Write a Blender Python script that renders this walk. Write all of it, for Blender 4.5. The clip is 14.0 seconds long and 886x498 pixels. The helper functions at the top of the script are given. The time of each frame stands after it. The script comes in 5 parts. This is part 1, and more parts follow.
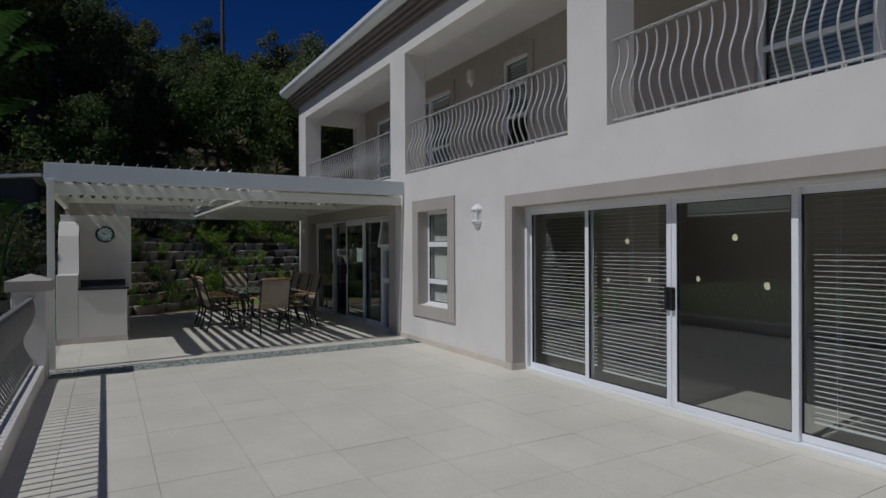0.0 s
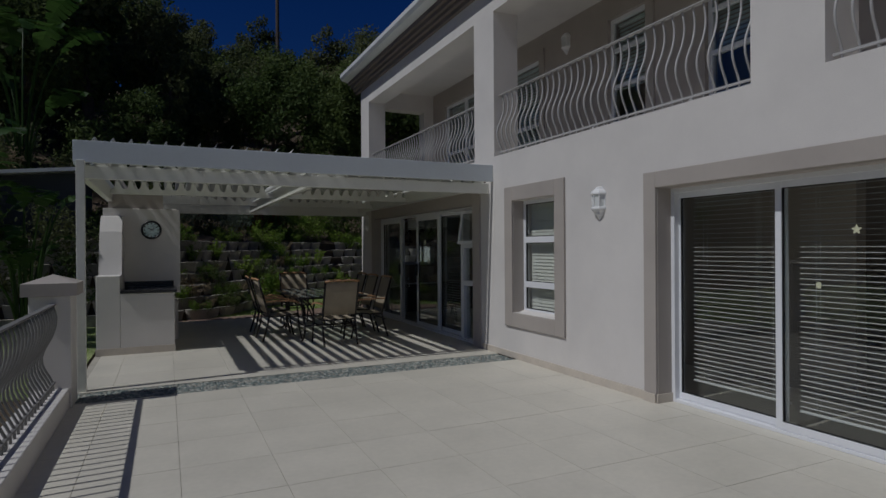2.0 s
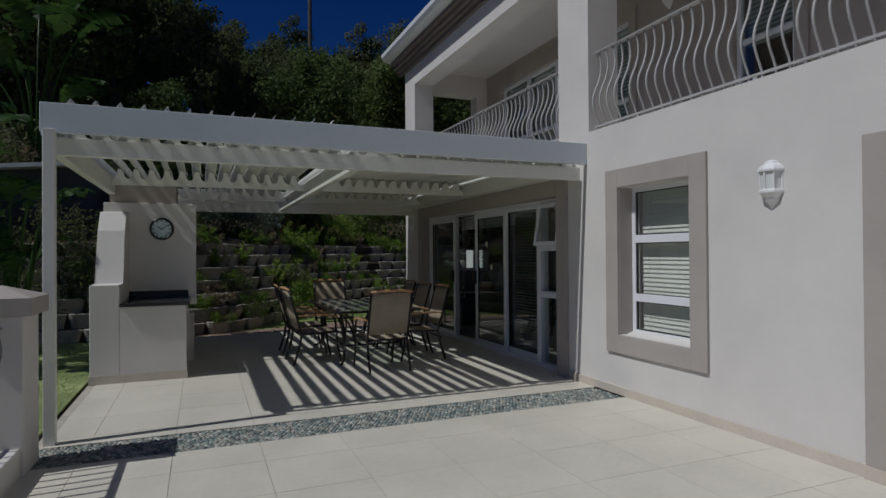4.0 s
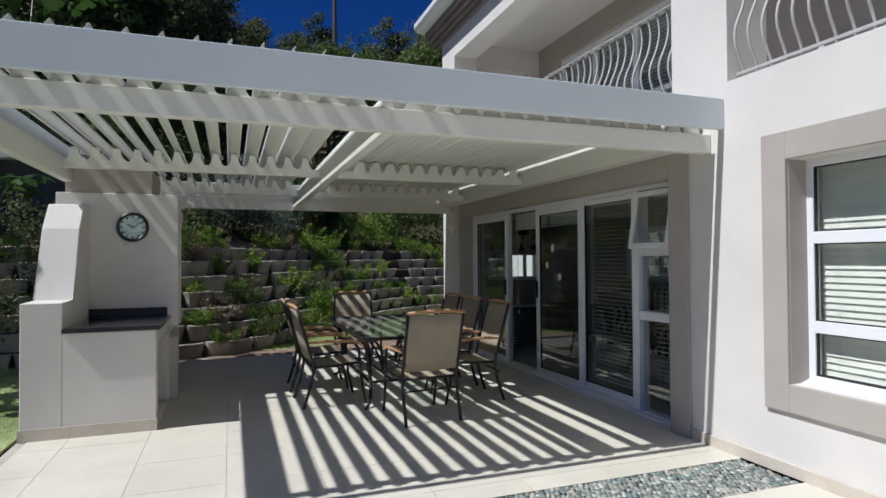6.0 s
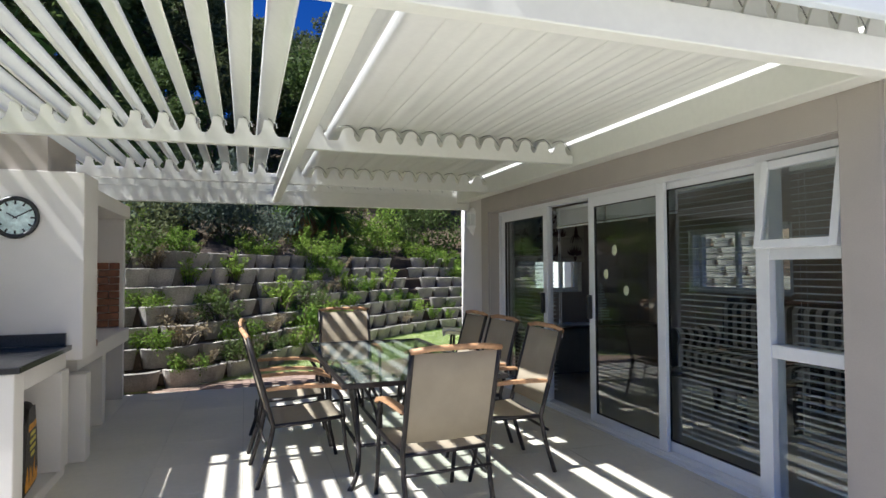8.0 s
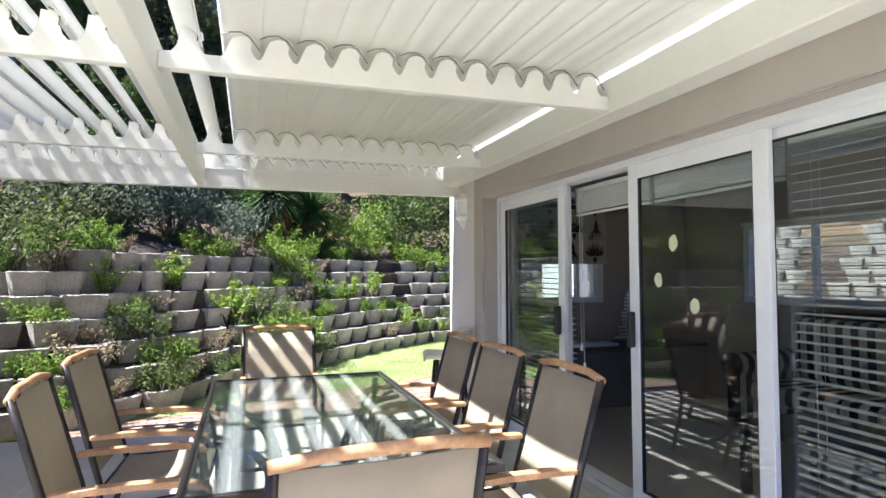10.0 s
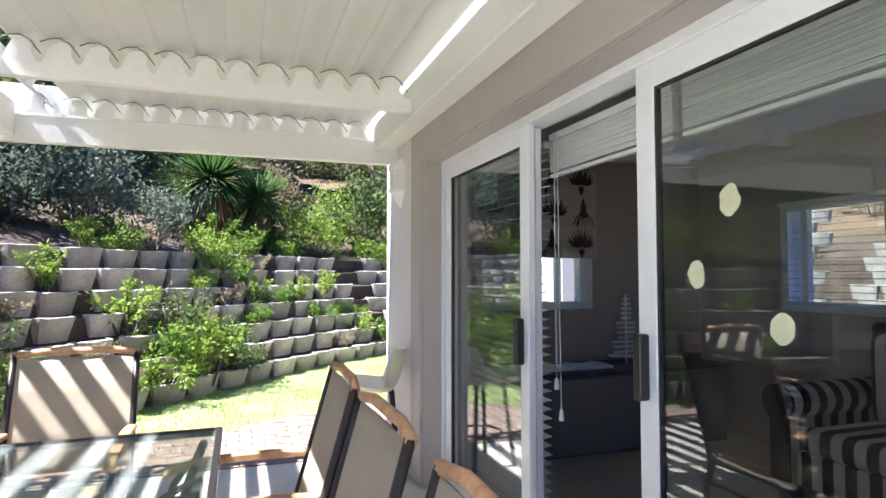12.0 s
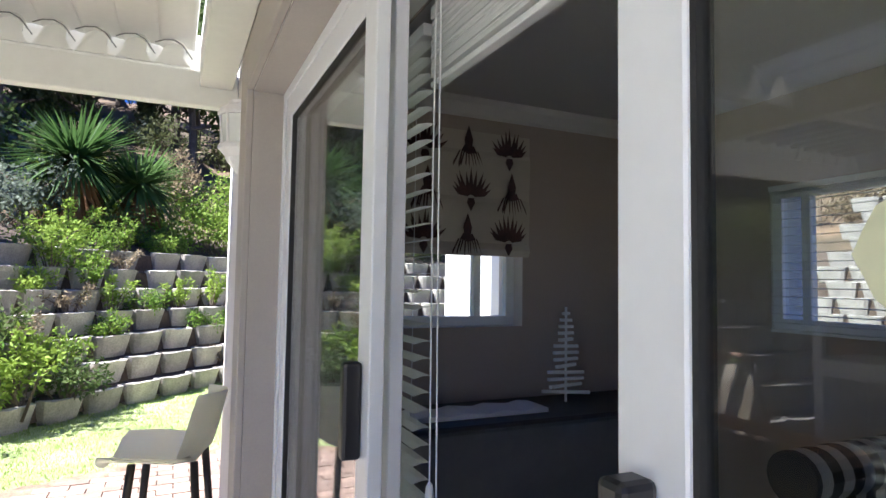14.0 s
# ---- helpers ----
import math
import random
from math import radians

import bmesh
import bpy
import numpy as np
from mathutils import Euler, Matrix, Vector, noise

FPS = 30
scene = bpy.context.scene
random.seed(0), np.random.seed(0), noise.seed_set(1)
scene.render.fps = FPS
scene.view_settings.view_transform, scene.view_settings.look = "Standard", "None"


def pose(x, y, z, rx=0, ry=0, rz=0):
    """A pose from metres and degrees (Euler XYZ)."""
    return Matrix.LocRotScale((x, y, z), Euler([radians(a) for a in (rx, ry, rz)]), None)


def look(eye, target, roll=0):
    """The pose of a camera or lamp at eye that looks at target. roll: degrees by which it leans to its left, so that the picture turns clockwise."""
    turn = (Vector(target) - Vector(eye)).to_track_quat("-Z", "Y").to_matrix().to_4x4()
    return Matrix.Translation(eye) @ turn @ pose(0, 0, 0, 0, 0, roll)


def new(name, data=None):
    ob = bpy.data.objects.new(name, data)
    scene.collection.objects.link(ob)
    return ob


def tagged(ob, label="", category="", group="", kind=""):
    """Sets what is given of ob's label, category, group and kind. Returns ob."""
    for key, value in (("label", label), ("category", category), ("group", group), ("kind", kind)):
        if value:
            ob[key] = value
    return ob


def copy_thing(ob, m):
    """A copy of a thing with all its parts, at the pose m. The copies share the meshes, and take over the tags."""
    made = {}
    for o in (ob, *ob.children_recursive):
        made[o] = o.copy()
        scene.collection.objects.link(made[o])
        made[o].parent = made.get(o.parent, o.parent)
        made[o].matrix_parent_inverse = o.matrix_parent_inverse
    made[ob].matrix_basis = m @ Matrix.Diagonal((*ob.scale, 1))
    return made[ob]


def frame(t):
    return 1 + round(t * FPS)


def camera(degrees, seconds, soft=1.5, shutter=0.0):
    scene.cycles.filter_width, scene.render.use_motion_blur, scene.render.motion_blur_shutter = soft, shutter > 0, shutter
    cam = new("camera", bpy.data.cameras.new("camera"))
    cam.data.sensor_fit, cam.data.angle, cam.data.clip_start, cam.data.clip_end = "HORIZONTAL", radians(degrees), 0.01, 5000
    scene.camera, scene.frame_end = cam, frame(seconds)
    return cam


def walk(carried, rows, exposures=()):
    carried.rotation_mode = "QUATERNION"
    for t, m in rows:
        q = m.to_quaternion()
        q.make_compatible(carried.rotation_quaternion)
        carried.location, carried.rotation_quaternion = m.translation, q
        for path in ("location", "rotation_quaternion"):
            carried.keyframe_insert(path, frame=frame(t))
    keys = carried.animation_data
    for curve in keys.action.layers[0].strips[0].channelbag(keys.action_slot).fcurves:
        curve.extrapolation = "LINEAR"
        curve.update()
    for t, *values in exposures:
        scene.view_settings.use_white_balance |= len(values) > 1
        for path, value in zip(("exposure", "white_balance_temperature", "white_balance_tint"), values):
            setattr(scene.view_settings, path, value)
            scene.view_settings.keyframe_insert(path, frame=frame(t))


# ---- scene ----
cam = camera(74.0, 14.0)
PATH = [
    (0, (0.600, -0.145, 1.568), (1.598, 1.588, 1.559), -0.3),
    (0.5, (0.645, 0.240, 1.535), (1.606, 1.994, 1.530), -0.3),
    (1, (0.705, 0.692, 1.522), (1.620, 2.471, 1.518), -0.3),
    (1.5, (0.768, 1.154, 1.515), (1.643, 2.952, 1.510), -0.4),
    (2, (0.828, 1.622, 1.500), (1.679, 3.432, 1.496), -0.4),
    (2.5, (0.882, 2.088, 1.488), (1.710, 3.908, 1.487), -0.4),
    (3, (0.945, 2.553, 1.468), (1.753, 4.383, 1.472), -0.4),
    (5.5, (1.419, 4.997, 1.467), (2.111, 6.873, 1.495), -0.4),
    (6, (1.544, 5.493, 1.474), (2.224, 7.374, 1.508), -0.4),
    (6.5, (1.67, 5.979, 1.474), (2.341, 7.863, 1.524), -0.5),
    (7, (1.814, 6.447, 1.463), (2.478, 8.332, 1.52), -0.5),
    (7.5, (1.955, 6.914, 1.447), (2.608, 8.803, 1.516), -0.4),
    (8, (2.141, 7.332, 1.449), (2.778, 9.227, 1.514), -0.3),
    (10.3, (3.08, 9.249, 1.422), (3.706, 11.146, 1.507), -0.2),
    (10.5, (3.179, 9.407, 1.403), (3.805, 11.304, 1.489), -0.2),
    (11, (3.422, 9.782, 1.397), (4.051, 11.679, 1.484), -0.2),
    (11.5, (3.664, 10.14, 1.403), (4.301, 12.034, 1.492), -0.1),
    (12, (3.919, 10.466, 1.387), (4.573, 12.354, 1.475), -0.0),
    (12.5, (4.183, 10.794, 1.397), (4.863, 12.673, 1.484), 0.0),
    (13, (4.407, 11.088, 1.405), (5.135, 12.948, 1.502), 0.5),
    (13.5, (4.637, 11.368, 1.396), (5.409, 13.21, 1.496), 0.6),
    (14, (4.802, 11.684, 1.367), (5.633, 13.5, 1.478), 0.9),
]
EXPO = [(0.0, -1.18, 6000, 9.5), (1.0, -1.42, 6000, 9.5), (2.0, -1.6, 6050, 10), (3.0, -1.53, 6050, 9), (5.5, -0.36, 6050, 9), (6.5, 0.27, 6050, 9), (7.5, 0.92, 6050, 9), (8.2, 1.15, 6050, 11), (10.3, 2.17, 6000, 14), (11.2, 2.37, 5980, 15), (12.0, 2.45, 5980, 15), (14.0, 2.41, 6000, 16)]
walk(cam, [(t, look(eye, target, roll)) for t, eye, target, roll in PATH], EXPO)

# ---- world and sun ----
SUN_DIR = Vector((1.0, 0.098, -1.38)).normalized()
world = bpy.data.worlds.new("world")
scene.world = world
world.use_nodes = True
wn = world.node_tree.nodes
sky = wn.new("ShaderNodeTexSky")
sky.sky_type = 'NISHITA'
sky.sun_disc = False
sky.sun_elevation = math.asin(-SUN_DIR.z)
sky.sun_rotation = math.atan2(-SUN_DIR.x, -SUN_DIR.y)
sky.altitude = 1000
sky.air_density = 1.0
sky.dust_density = 0.0
sky.ozone_density = 8.0
wn["Background"].inputs["Strength"].default_value = 0.050
deep = wn.new("ShaderNodeHueSaturation")
deep.inputs["Hue"].default_value = 0.52
deep.inputs["Saturation"].default_value = 1.25
world.node_tree.links.new(sky.outputs["Color"], deep.inputs["Color"])
world.node_tree.links.new(deep.outputs["Color"], wn["Background"].inputs["Color"])
sun_data = bpy.data.lights.new("sun", 'SUN')
sun_data.energy = 4.8
sun_data.angle = radians(0.55)
sun_data.color = (1.0, 0.97, 0.93)
sun = new("sun", sun_data)
sun.matrix_world = look((-20, -2, 30), Vector((-20, -2, 30)) + SUN_DIR)


# ---- materials ----
def material(name, base, rough=0.6, metal=0.0, vary=0.12, scale=3.0, fine=60.0, bump=0.15, tint=None, object_vary=0.0,
             spec=0.5, bump_dist=0.004):
    """Two scales of colour variation, grain relief, roughness variation and a per-object shift."""
    m = bpy.data.materials.new(name)
    m.use_nodes = True
    nt = m.node_tree
    n, l = nt.nodes, nt.links
    b = n["Principled BSDF"]
    b.inputs["Metallic"].default_value = metal
    b.inputs["Specular IOR Level"].default_value = spec
    geo = n.new("ShaderNodeNewGeometry")
    big = n.new("ShaderNodeTexNoise")
    big.inputs["Scale"].default_value = scale
    big.inputs["Detail"].default_value = 6
    big.inputs["Roughness"].default_value = 0.62
    small = n.new("ShaderNodeTexNoise")
    small.inputs["Scale"].default_value = fine
    small.inputs["Detail"].default_value = 4
    l.new(geo.outputs["Position"], big.inputs["Vector"])
    l.new(geo.outputs["Position"], small.inputs["Vector"])
    ramp = n.new("ShaderNodeMapRange")
    ramp.inputs["From Min"].default_value, ramp.inputs["From Max"].default_value = 0.3, 0.7
    ramp.inputs["To Min"].default_value, ramp.inputs["To Max"].default_value = 1 - vary, 1 + vary
    l.new(big.outputs["Fac"], ramp.inputs["Value"])
    ramp2 = n.new("ShaderNodeMapRange")
    ramp2.inputs["From Min"].default_value, ramp2.inputs["From Max"].default_value = 0.3, 0.7
    ramp2.inputs["To Min"].default_value, ramp2.inputs["To Max"].default_value = 1 - vary * 0.5, 1 + vary * 0.5
    l.new(small.outputs["Fac"], ramp2.inputs["Value"])
    mul = n.new("ShaderNodeMath")
    mul.operation = 'MULTIPLY'
    l.new(ramp.outputs[0], mul.inputs[0])
    l.new(ramp2.outputs[0], mul.inputs[1])
    last = mul
    if object_vary:
        info = n.new("ShaderNodeObjectInfo")
        r3 = n.new("ShaderNodeMapRange")
        r3.inputs["To Min"].default_value, r3.inputs["To Max"].default_value = 1 - object_vary, 1 + object_vary
        l.new(info.outputs["Random"], r3.inputs["Value"])
        mul2 = n.new("ShaderNodeMath")
        mul2.operation = 'MULTIPLY'
        l.new(last.outputs[0], mul2.inputs[0])
        l.new(r3.outputs[0], mul2.inputs[1])
        last = mul2
    mix = n.new("ShaderNodeMix")
    mix.data_type = 'RGBA'
    mix.inputs["A"].default_value = (*base, 1)
    mix.inputs["B"].default_value = (*(tint or base), 1)
    l.new(big.outputs["Fac"], mix.inputs["Factor"])
    vm = n.new("ShaderNodeVectorMath")
    vm.operation = 'SCALE'
    l.new(mix.outputs["Result"], vm.inputs[0])
    l.new(last.outputs[0], vm.inputs["Scale"])
    l.new(vm.outputs[0], b.inputs["Base Color"])
    rr = n.new("ShaderNodeMapRange")
    rr.inputs["To Min"].default_value, rr.inputs["To Max"].default_value = max(rough - 0.1, 0.02), min(rough + 0.1, 1)
    l.new(big.outputs["Fac"], rr.inputs["Value"])
    l.new(rr.outputs[0], b.inputs["Roughness"])
    if bump:
        bp = n.new("ShaderNodeBump")
        bp.inputs["Strength"].default_value = bump
        bp.inputs["Distance"].default_value = bump_dist
        l.new(small.outputs["Fac"], bp.inputs["Height"])
        l.new(bp.outputs["Normal"], b.inputs["Normal"])
    return m


def glass_material(name, tint=(0.92, 0.95, 0.94), gloss=0.09, power=3.5, most=0.6, milky=0.0):
    """Thin clear pane: straight-through transmission plus a Fresnel mirror."""
    m = bpy.data.materials.new(name)
    m.use_nodes = True
    n, l = m.node_tree.nodes, m.node_tree.links
    n.remove(n["Principled BSDF"])
    t = n.new("ShaderNodeBsdfTransparent")
    t.inputs["Color"].default_value = (*tint, 1)
    g = n.new("ShaderNodeBsdfGlossy")
    g.inputs["Roughness"].default_value = 0.0
    f = n.new("ShaderNodeLayerWeight")
    f.inputs["Blend"].default_value = 0.5
    pw = n.new("ShaderNodeMath")
    pw.operation = 'POWER'
    pw.inputs[1].default_value = power
    l.new(f.outputs["Facing"], pw.inputs[0])
    ma = n.new("ShaderNodeMath")
    ma.operation = 'MULTIPLY_ADD'
    ma.inputs[1].default_value = most
    ma.inputs[2].default_value = gloss * 0.5
    l.new(pw.outputs[0], ma.inputs[0])
    f = ma
    mix = n.new("ShaderNodeMixShader")
    l.new(f.outputs[0], mix.inputs[0])
    l.new(t.outputs[0], mix.inputs[1])
    l.new(g.outputs[0], mix.inputs[2])
    last = mix
    # mixes a noise-varied share of pale diffuse into the clear pane
    if milky:
        df = n.new("ShaderNodeBsdfDiffuse")
        df.inputs["Color"].default_value = (0.74, 0.80, 0.77, 1)
        tex = n.new("ShaderNodeTexNoise")
        tex.inputs["Scale"].default_value = 6.0
        tex.inputs["Detail"].default_value = 5.0
        mr = n.new("ShaderNodeMapRange")
        mr.inputs["To Min"].default_value, mr.inputs["To Max"].default_value = milky * 0.6, milky * 1.4
        l.new(tex.outputs["Fac"], mr.inputs["Value"])
        last = n.new("ShaderNodeMixShader")
        l.new(mr.outputs[0], last.inputs[0])
        l.new(mix.outputs[0], last.inputs[1])
        l.new(df.outputs[0], last.inputs[2])
    l.new(last.outputs[0], n["Material Output"].inputs["Surface"])
    return m


def leaf_material(name, a, b, rough=0.7):
    """Leaf with light passing through it, varied leaf by leaf."""
    m = bpy.data.materials.new(name)
    m.use_nodes = True
    n, l = m.node_tree.nodes, m.node_tree.links
    p = n["Principled BSDF"]
    p.inputs["Roughness"].default_value = rough
    p.inputs["Specular IOR Level"].default_value = 0.2
    geo = n.new("ShaderNodeNewGeometry")
    info = n.new("ShaderNodeObjectInfo")
    add = n.new("ShaderNodeMath")
    add.operation = 'ADD'
    l.new(geo.outputs["Random Per Island"], add.inputs[0])
    l.new(info.outputs["Random"], add.inputs[1])
    half = n.new("ShaderNodeMath")
    half.operation = 'MULTIPLY'
    half.inputs[1].default_value = 0.5
    l.new(add.outputs[0], half.inputs[0])
    mix = n.new("ShaderNodeMix")
    mix.data_type = 'RGBA'
    mix.inputs["A"].default_value = (*a, 1)
    mix.inputs["B"].default_value = (*b, 1)
    l.new(half.outputs[0], mix.inputs["Factor"])
    l.new(mix.outputs["Result"], p.inputs["Base Color"])
    tr = n.new("ShaderNodeBsdfTranslucent")
    l.new(mix.outputs["Result"], tr.inputs["Color"])
    ms = n.new("ShaderNodeMixShader")
    ms.inputs[0].default_value = 0.38
    l.new(p.outputs[0], ms.inputs[1])
    l.new(tr.outputs[0], ms.inputs[2])
    l.new(ms.outputs[0], n["Material Output"].inputs["Surface"])
    return m


M_PLASTER = material("cream_plaster", (0.66, 0.63, 0.60), 0.85, vary=0.05, scale=1.2, fine=140, bump=0.35, tint=(0.70, 0.67, 0.63), bump_dist=0.002)
M_TAUPE = material("taupe_plaster", (0.40, 0.36, 0.325), 0.85, vary=0.06, scale=1.5, fine=140, bump=0.35, tint=(0.43, 0.39, 0.35), bump_dist=0.002)
M_SKIRT = material("skirting_tile", (0.58, 0.52, 0.44), 0.5, vary=0.08, scale=4, fine=40, bump=0.05, object_vary=0.05)
M_TILE = material("cream_floor_tile", (0.63, 0.60, 0.51), 0.42, vary=0.06, scale=1.6, fine=22, bump=0.04, tint=(0.67, 0.63, 0.54), object_vary=0.025, spec=0.35)
M_GROUT = material("grey_grout", (0.44, 0.41, 0.345), 0.9, vary=0.15, scale=5, fine=90)
M_ALU = material("white_aluminium", (0.78, 0.79, 0.81), 0.35, vary=0.03, scale=2, fine=30, bump=0.0)
M_PERGOLA = material("cream_coated_aluminium", (0.74, 0.74, 0.68), 0.42, vary=0.04, scale=1.3, fine=25, bump=0.02)
M_FASCIA = material("pale_grey_fascia", (0.62, 0.67, 0.70), 0.4, vary=0.03, scale=1.0, fine=25, bump=0.02)
M_BLACK = material("black_plastic", (0.015, 0.015, 0.017), 0.35, vary=0.1, bump=0.0)
M_RUBBER = material("black_seal", (0.02, 0.02, 0.02), 0.7, vary=0.1, bump=0.0)
M_BLIND = material("grey_blind_slat", (0.72, 0.72, 0.70), 0.45, vary=0.04, scale=3, fine=20, bump=0.0)
M_GRANITE = material("black_granite", (0.022, 0.022, 0.024), 0.18, vary=0.5, scale=90, fine=260, bump=0.0)
M_IRON = material("grey_painted_iron", (0.44, 0.43, 0.42), 0.5, metal=0.0, vary=0.1, scale=6, fine=60, bump=0.05)
# darker grey iron for the terrace railing
M_IRONDARK = material("dark_grey_iron", (0.20, 0.195, 0.19), 0.55, vary=0.15, scale=6, fine=60, bump=0.08)
M_DARKMETAL = material("dark_bronze_metal", (0.035, 0.03, 0.028), 0.4, metal=0.4, vary=0.15, scale=8, fine=60, bump=0.03)
M_SLING = material("beige_sling_mesh", (0.36, 0.305, 0.22), 0.75, vary=0.08, scale=6, fine=700, bump=0.35, bump_dist=0.001)
M_WOOD = material("weathered_teak", (0.42, 0.22, 0.10), 0.55, vary=0.25, scale=14, fine=90, bump=0.15, tint=(0.52, 0.31, 0.17))
M_BRICKRED = material("red_brick", (0.24, 0.115, 0.075), 0.85, vary=0.3, scale=20, fine=110, bump=0.4, tint=(0.22, 0.09, 0.05), object_vary=0.15)
M_BLOCK = material("grey_concrete_block", (0.46, 0.43, 0.385), 0.92, vary=0.38, scale=3.6, fine=60, bump=0.7, tint=(0.25, 0.225, 0.19), object_vary=0.24, bump_dist=0.006)
M_SOIL = material("dark_soil", (0.07, 0.05, 0.035), 0.95, vary=0.4, scale=4, fine=50, bump=0.8, bump_dist=0.02)
M_HILL = material("hillside_ground", (0.055, 0.055, 0.03), 0.95, vary=0.5, scale=0.5, fine=9, bump=0.6, tint=(0.13, 0.075, 0.045), bump_dist=0.05)
M_PAVER = material("clay_paver", (0.27, 0.19, 0.145), 0.85, vary=0.25, scale=8, fine=80, bump=0.3, object_vary=0.22)
M_ROOF = material("roof_tile", (0.30, 0.30, 0.31), 0.7, vary=0.15, scale=3, fine=60, bump=0.3)
M_GUTTER = material("white_gutter", (0.70, 0.72, 0.73), 0.45, vary=0.05, scale=3, fine=30, bump=0.02)
M_MOULD = material("brown_moulding", (0.20, 0.165, 0.145), 0.7, vary=0.1, scale=3, fine=60, bump=0.1)
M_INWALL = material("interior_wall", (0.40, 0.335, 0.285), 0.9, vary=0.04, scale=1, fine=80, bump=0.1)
M_INCEIL = material("interior_ceiling", (0.62, 0.60, 0.57), 0.9, vary=0.03, scale=1, fine=80, bump=0.05)
M_INFLOOR = material("interior_floor_tile", (0.40, 0.37, 0.32), 0.35, vary=0.08, scale=2, fine=30, bump=0.02)
M_WHITE = material("white_paint", (0.80, 0.80, 0.79), 0.5, vary=0.03, scale=3, fine=50, bump=0.03)
M_BARK = material("bark", (0.11, 0.085, 0.065), 0.9, vary=0.4, scale=6, fine=40, bump=0.8, bump_dist=0.02)
M_GLASS = glass_material("window_glass", (0.91, 0.94, 0.93), 0.11, 2.7, 0.7)
M_TABLEGLASS = glass_material("green_table_glass", (0.90, 0.95, 0.92), 0.10, 2.8, 0.5, 0.095)
M_LAMPGLASS = material("lantern_glass", (0.72, 0.74, 0.72), 0.15, vary=0.03, bump=0.0)
M_PLASTIC = leaf_material("cream_plastic", (0.88, 0.86, 0.68), (0.89, 0.87, 0.72), 0.4)
L_TREE = leaf_material("tree_leaf", (0.05, 0.088, 0.024), (0.135, 0.18, 0.055))
L_TREE2 = leaf_material("olive_tree_leaf", (0.07, 0.095, 0.038), (0.18, 0.195, 0.085))
L_SHRUB = leaf_material("shrub_leaf", (0.07, 0.16, 0.02), (0.30, 0.40, 0.07))
L_BLUE = leaf_material("blue_grey_shrub_leaf", (0.07, 0.10, 0.07), (0.16, 0.19, 0.145))
L_DRY = leaf_material("dry_stem", (0.16, 0.12, 0.07), (0.33, 0.27, 0.17))
L_YUCCA = leaf_material("yucca_leaf", (0.035, 0.08, 0.02), (0.11, 0.19, 0.06))
L_DEAD = leaf_material("dead_yucca_leaf", (0.22, 0.10, 0.045), (0.36, 0.20, 0.10))
# leaf greens darkened to hold the hillside shade over these plants
L_PALM = leaf_material("banana_leaf", (0.02, 0.055, 0.012), (0.07, 0.13, 0.03), 0.35)
L_GRASS = leaf_material("lawn_grass_blade", (0.15, 0.28, 0.04), (0.36, 0.45, 0.12))


# ---- mesh helpers ----
def box(bm, x0, x1, y0, y1, z0, z1):
    v = [bm.verts.new(p) for p in ((x0, y0, z0), (x1, y0, z0), (x1, y1, z0), (x0, y1, z0), (x0, y0, z1), (x1, y0, z1), (x1, y1, z1), (x0, y1, z1))]
    for f in ((3, 2, 1, 0), (4, 5, 6, 7), (0, 1, 5, 4), (1, 2, 6, 5), (2, 3, 7, 6), (3, 0, 4, 7)):
        bm.faces.new([v[i] for i in f])
    return v


def prism(bm, ring, y0, y1, axis='y'):
    """A closed outline (u, v) drawn out along an axis; u, v are x, z for axis y and y, z for axis x and x, y for axis z."""
    def at(u, v, w):
        return (u, w, v) if axis == 'y' else (w, u, v) if axis == 'x' else (u, v, w)
    a = [bm.verts.new(at(u, v, y0)) for u, v in ring]
    b = [bm.verts.new(at(u, v, y1)) for u, v in ring]
    n = len(ring)
    for i in range(n):
        bm.faces.new((a[i], a[(i + 1) % n], b[(i + 1) % n], b[i]))
    bm.faces.new(a[::-1])
    bm.faces.new(b)


def tube(bm, pts, r, seg=8, closed=False):
    """A round bar along points; r may be one radius or one for each point."""
    pts = [Vector(p) for p in pts]
    n = len(pts)
    rs = r if hasattr(r, "__len__") else [r] * n
    rings, side = [], None
    for i, p in enumerate(pts):
        d = (pts[(i + 1) % n if closed else min(i + 1, n - 1)] - pts[i - 1 if closed or i else 0]).normalized()
        if side is None:
            side = d.cross(Vector((0, 0, 1)) if abs(d.z) < 0.9 else Vector((1, 0, 0))).normalized()
        side = (side - d * side.dot(d)).normalized()
        up = d.cross(side)
        rings.append([bm.verts.new(p + (side * math.cos(a) + up * math.sin(a)) * rs[i]) for a in (2 * math.pi * k / seg for k in range(seg))])
    for i in range(n if closed else n - 1):
        a, b = rings[i], rings[(i + 1) % n]
        for k in range(seg):
            bm.faces.new((a[k], a[(k + 1) % seg], b[(k + 1) % seg], b[k]))
    if not closed:
        bm.faces.new(rings[0][::-1])
        bm.faces.new(rings[-1])


def lathe(bm, profile, centre=(0, 0, 0), seg=16):
    """Turned shape from (radius, height) rows."""
    c = Vector(centre)
    rings = [[bm.verts.new(c + Vector((r * math.cos(2 * math.pi * k / seg), r * math.sin(2 * math.pi * k / seg), z))) for k in range(seg)] for r, z in profile]
    for a, b in zip(rings, rings[1:]):
        for k in range(seg):
            bm.faces.new((a[k], a[(k + 1) % seg], b[(k + 1) % seg], b[k]))
    bm.faces.new(rings[0][::-1])
    bm.faces.new(rings[-1])


def bevel(bm, w=0.004, seg=1):
    bmesh.ops.bevel(bm, geom=list(bm.edges), offset=w, segments=seg, affect='EDGES', profile=0.5)


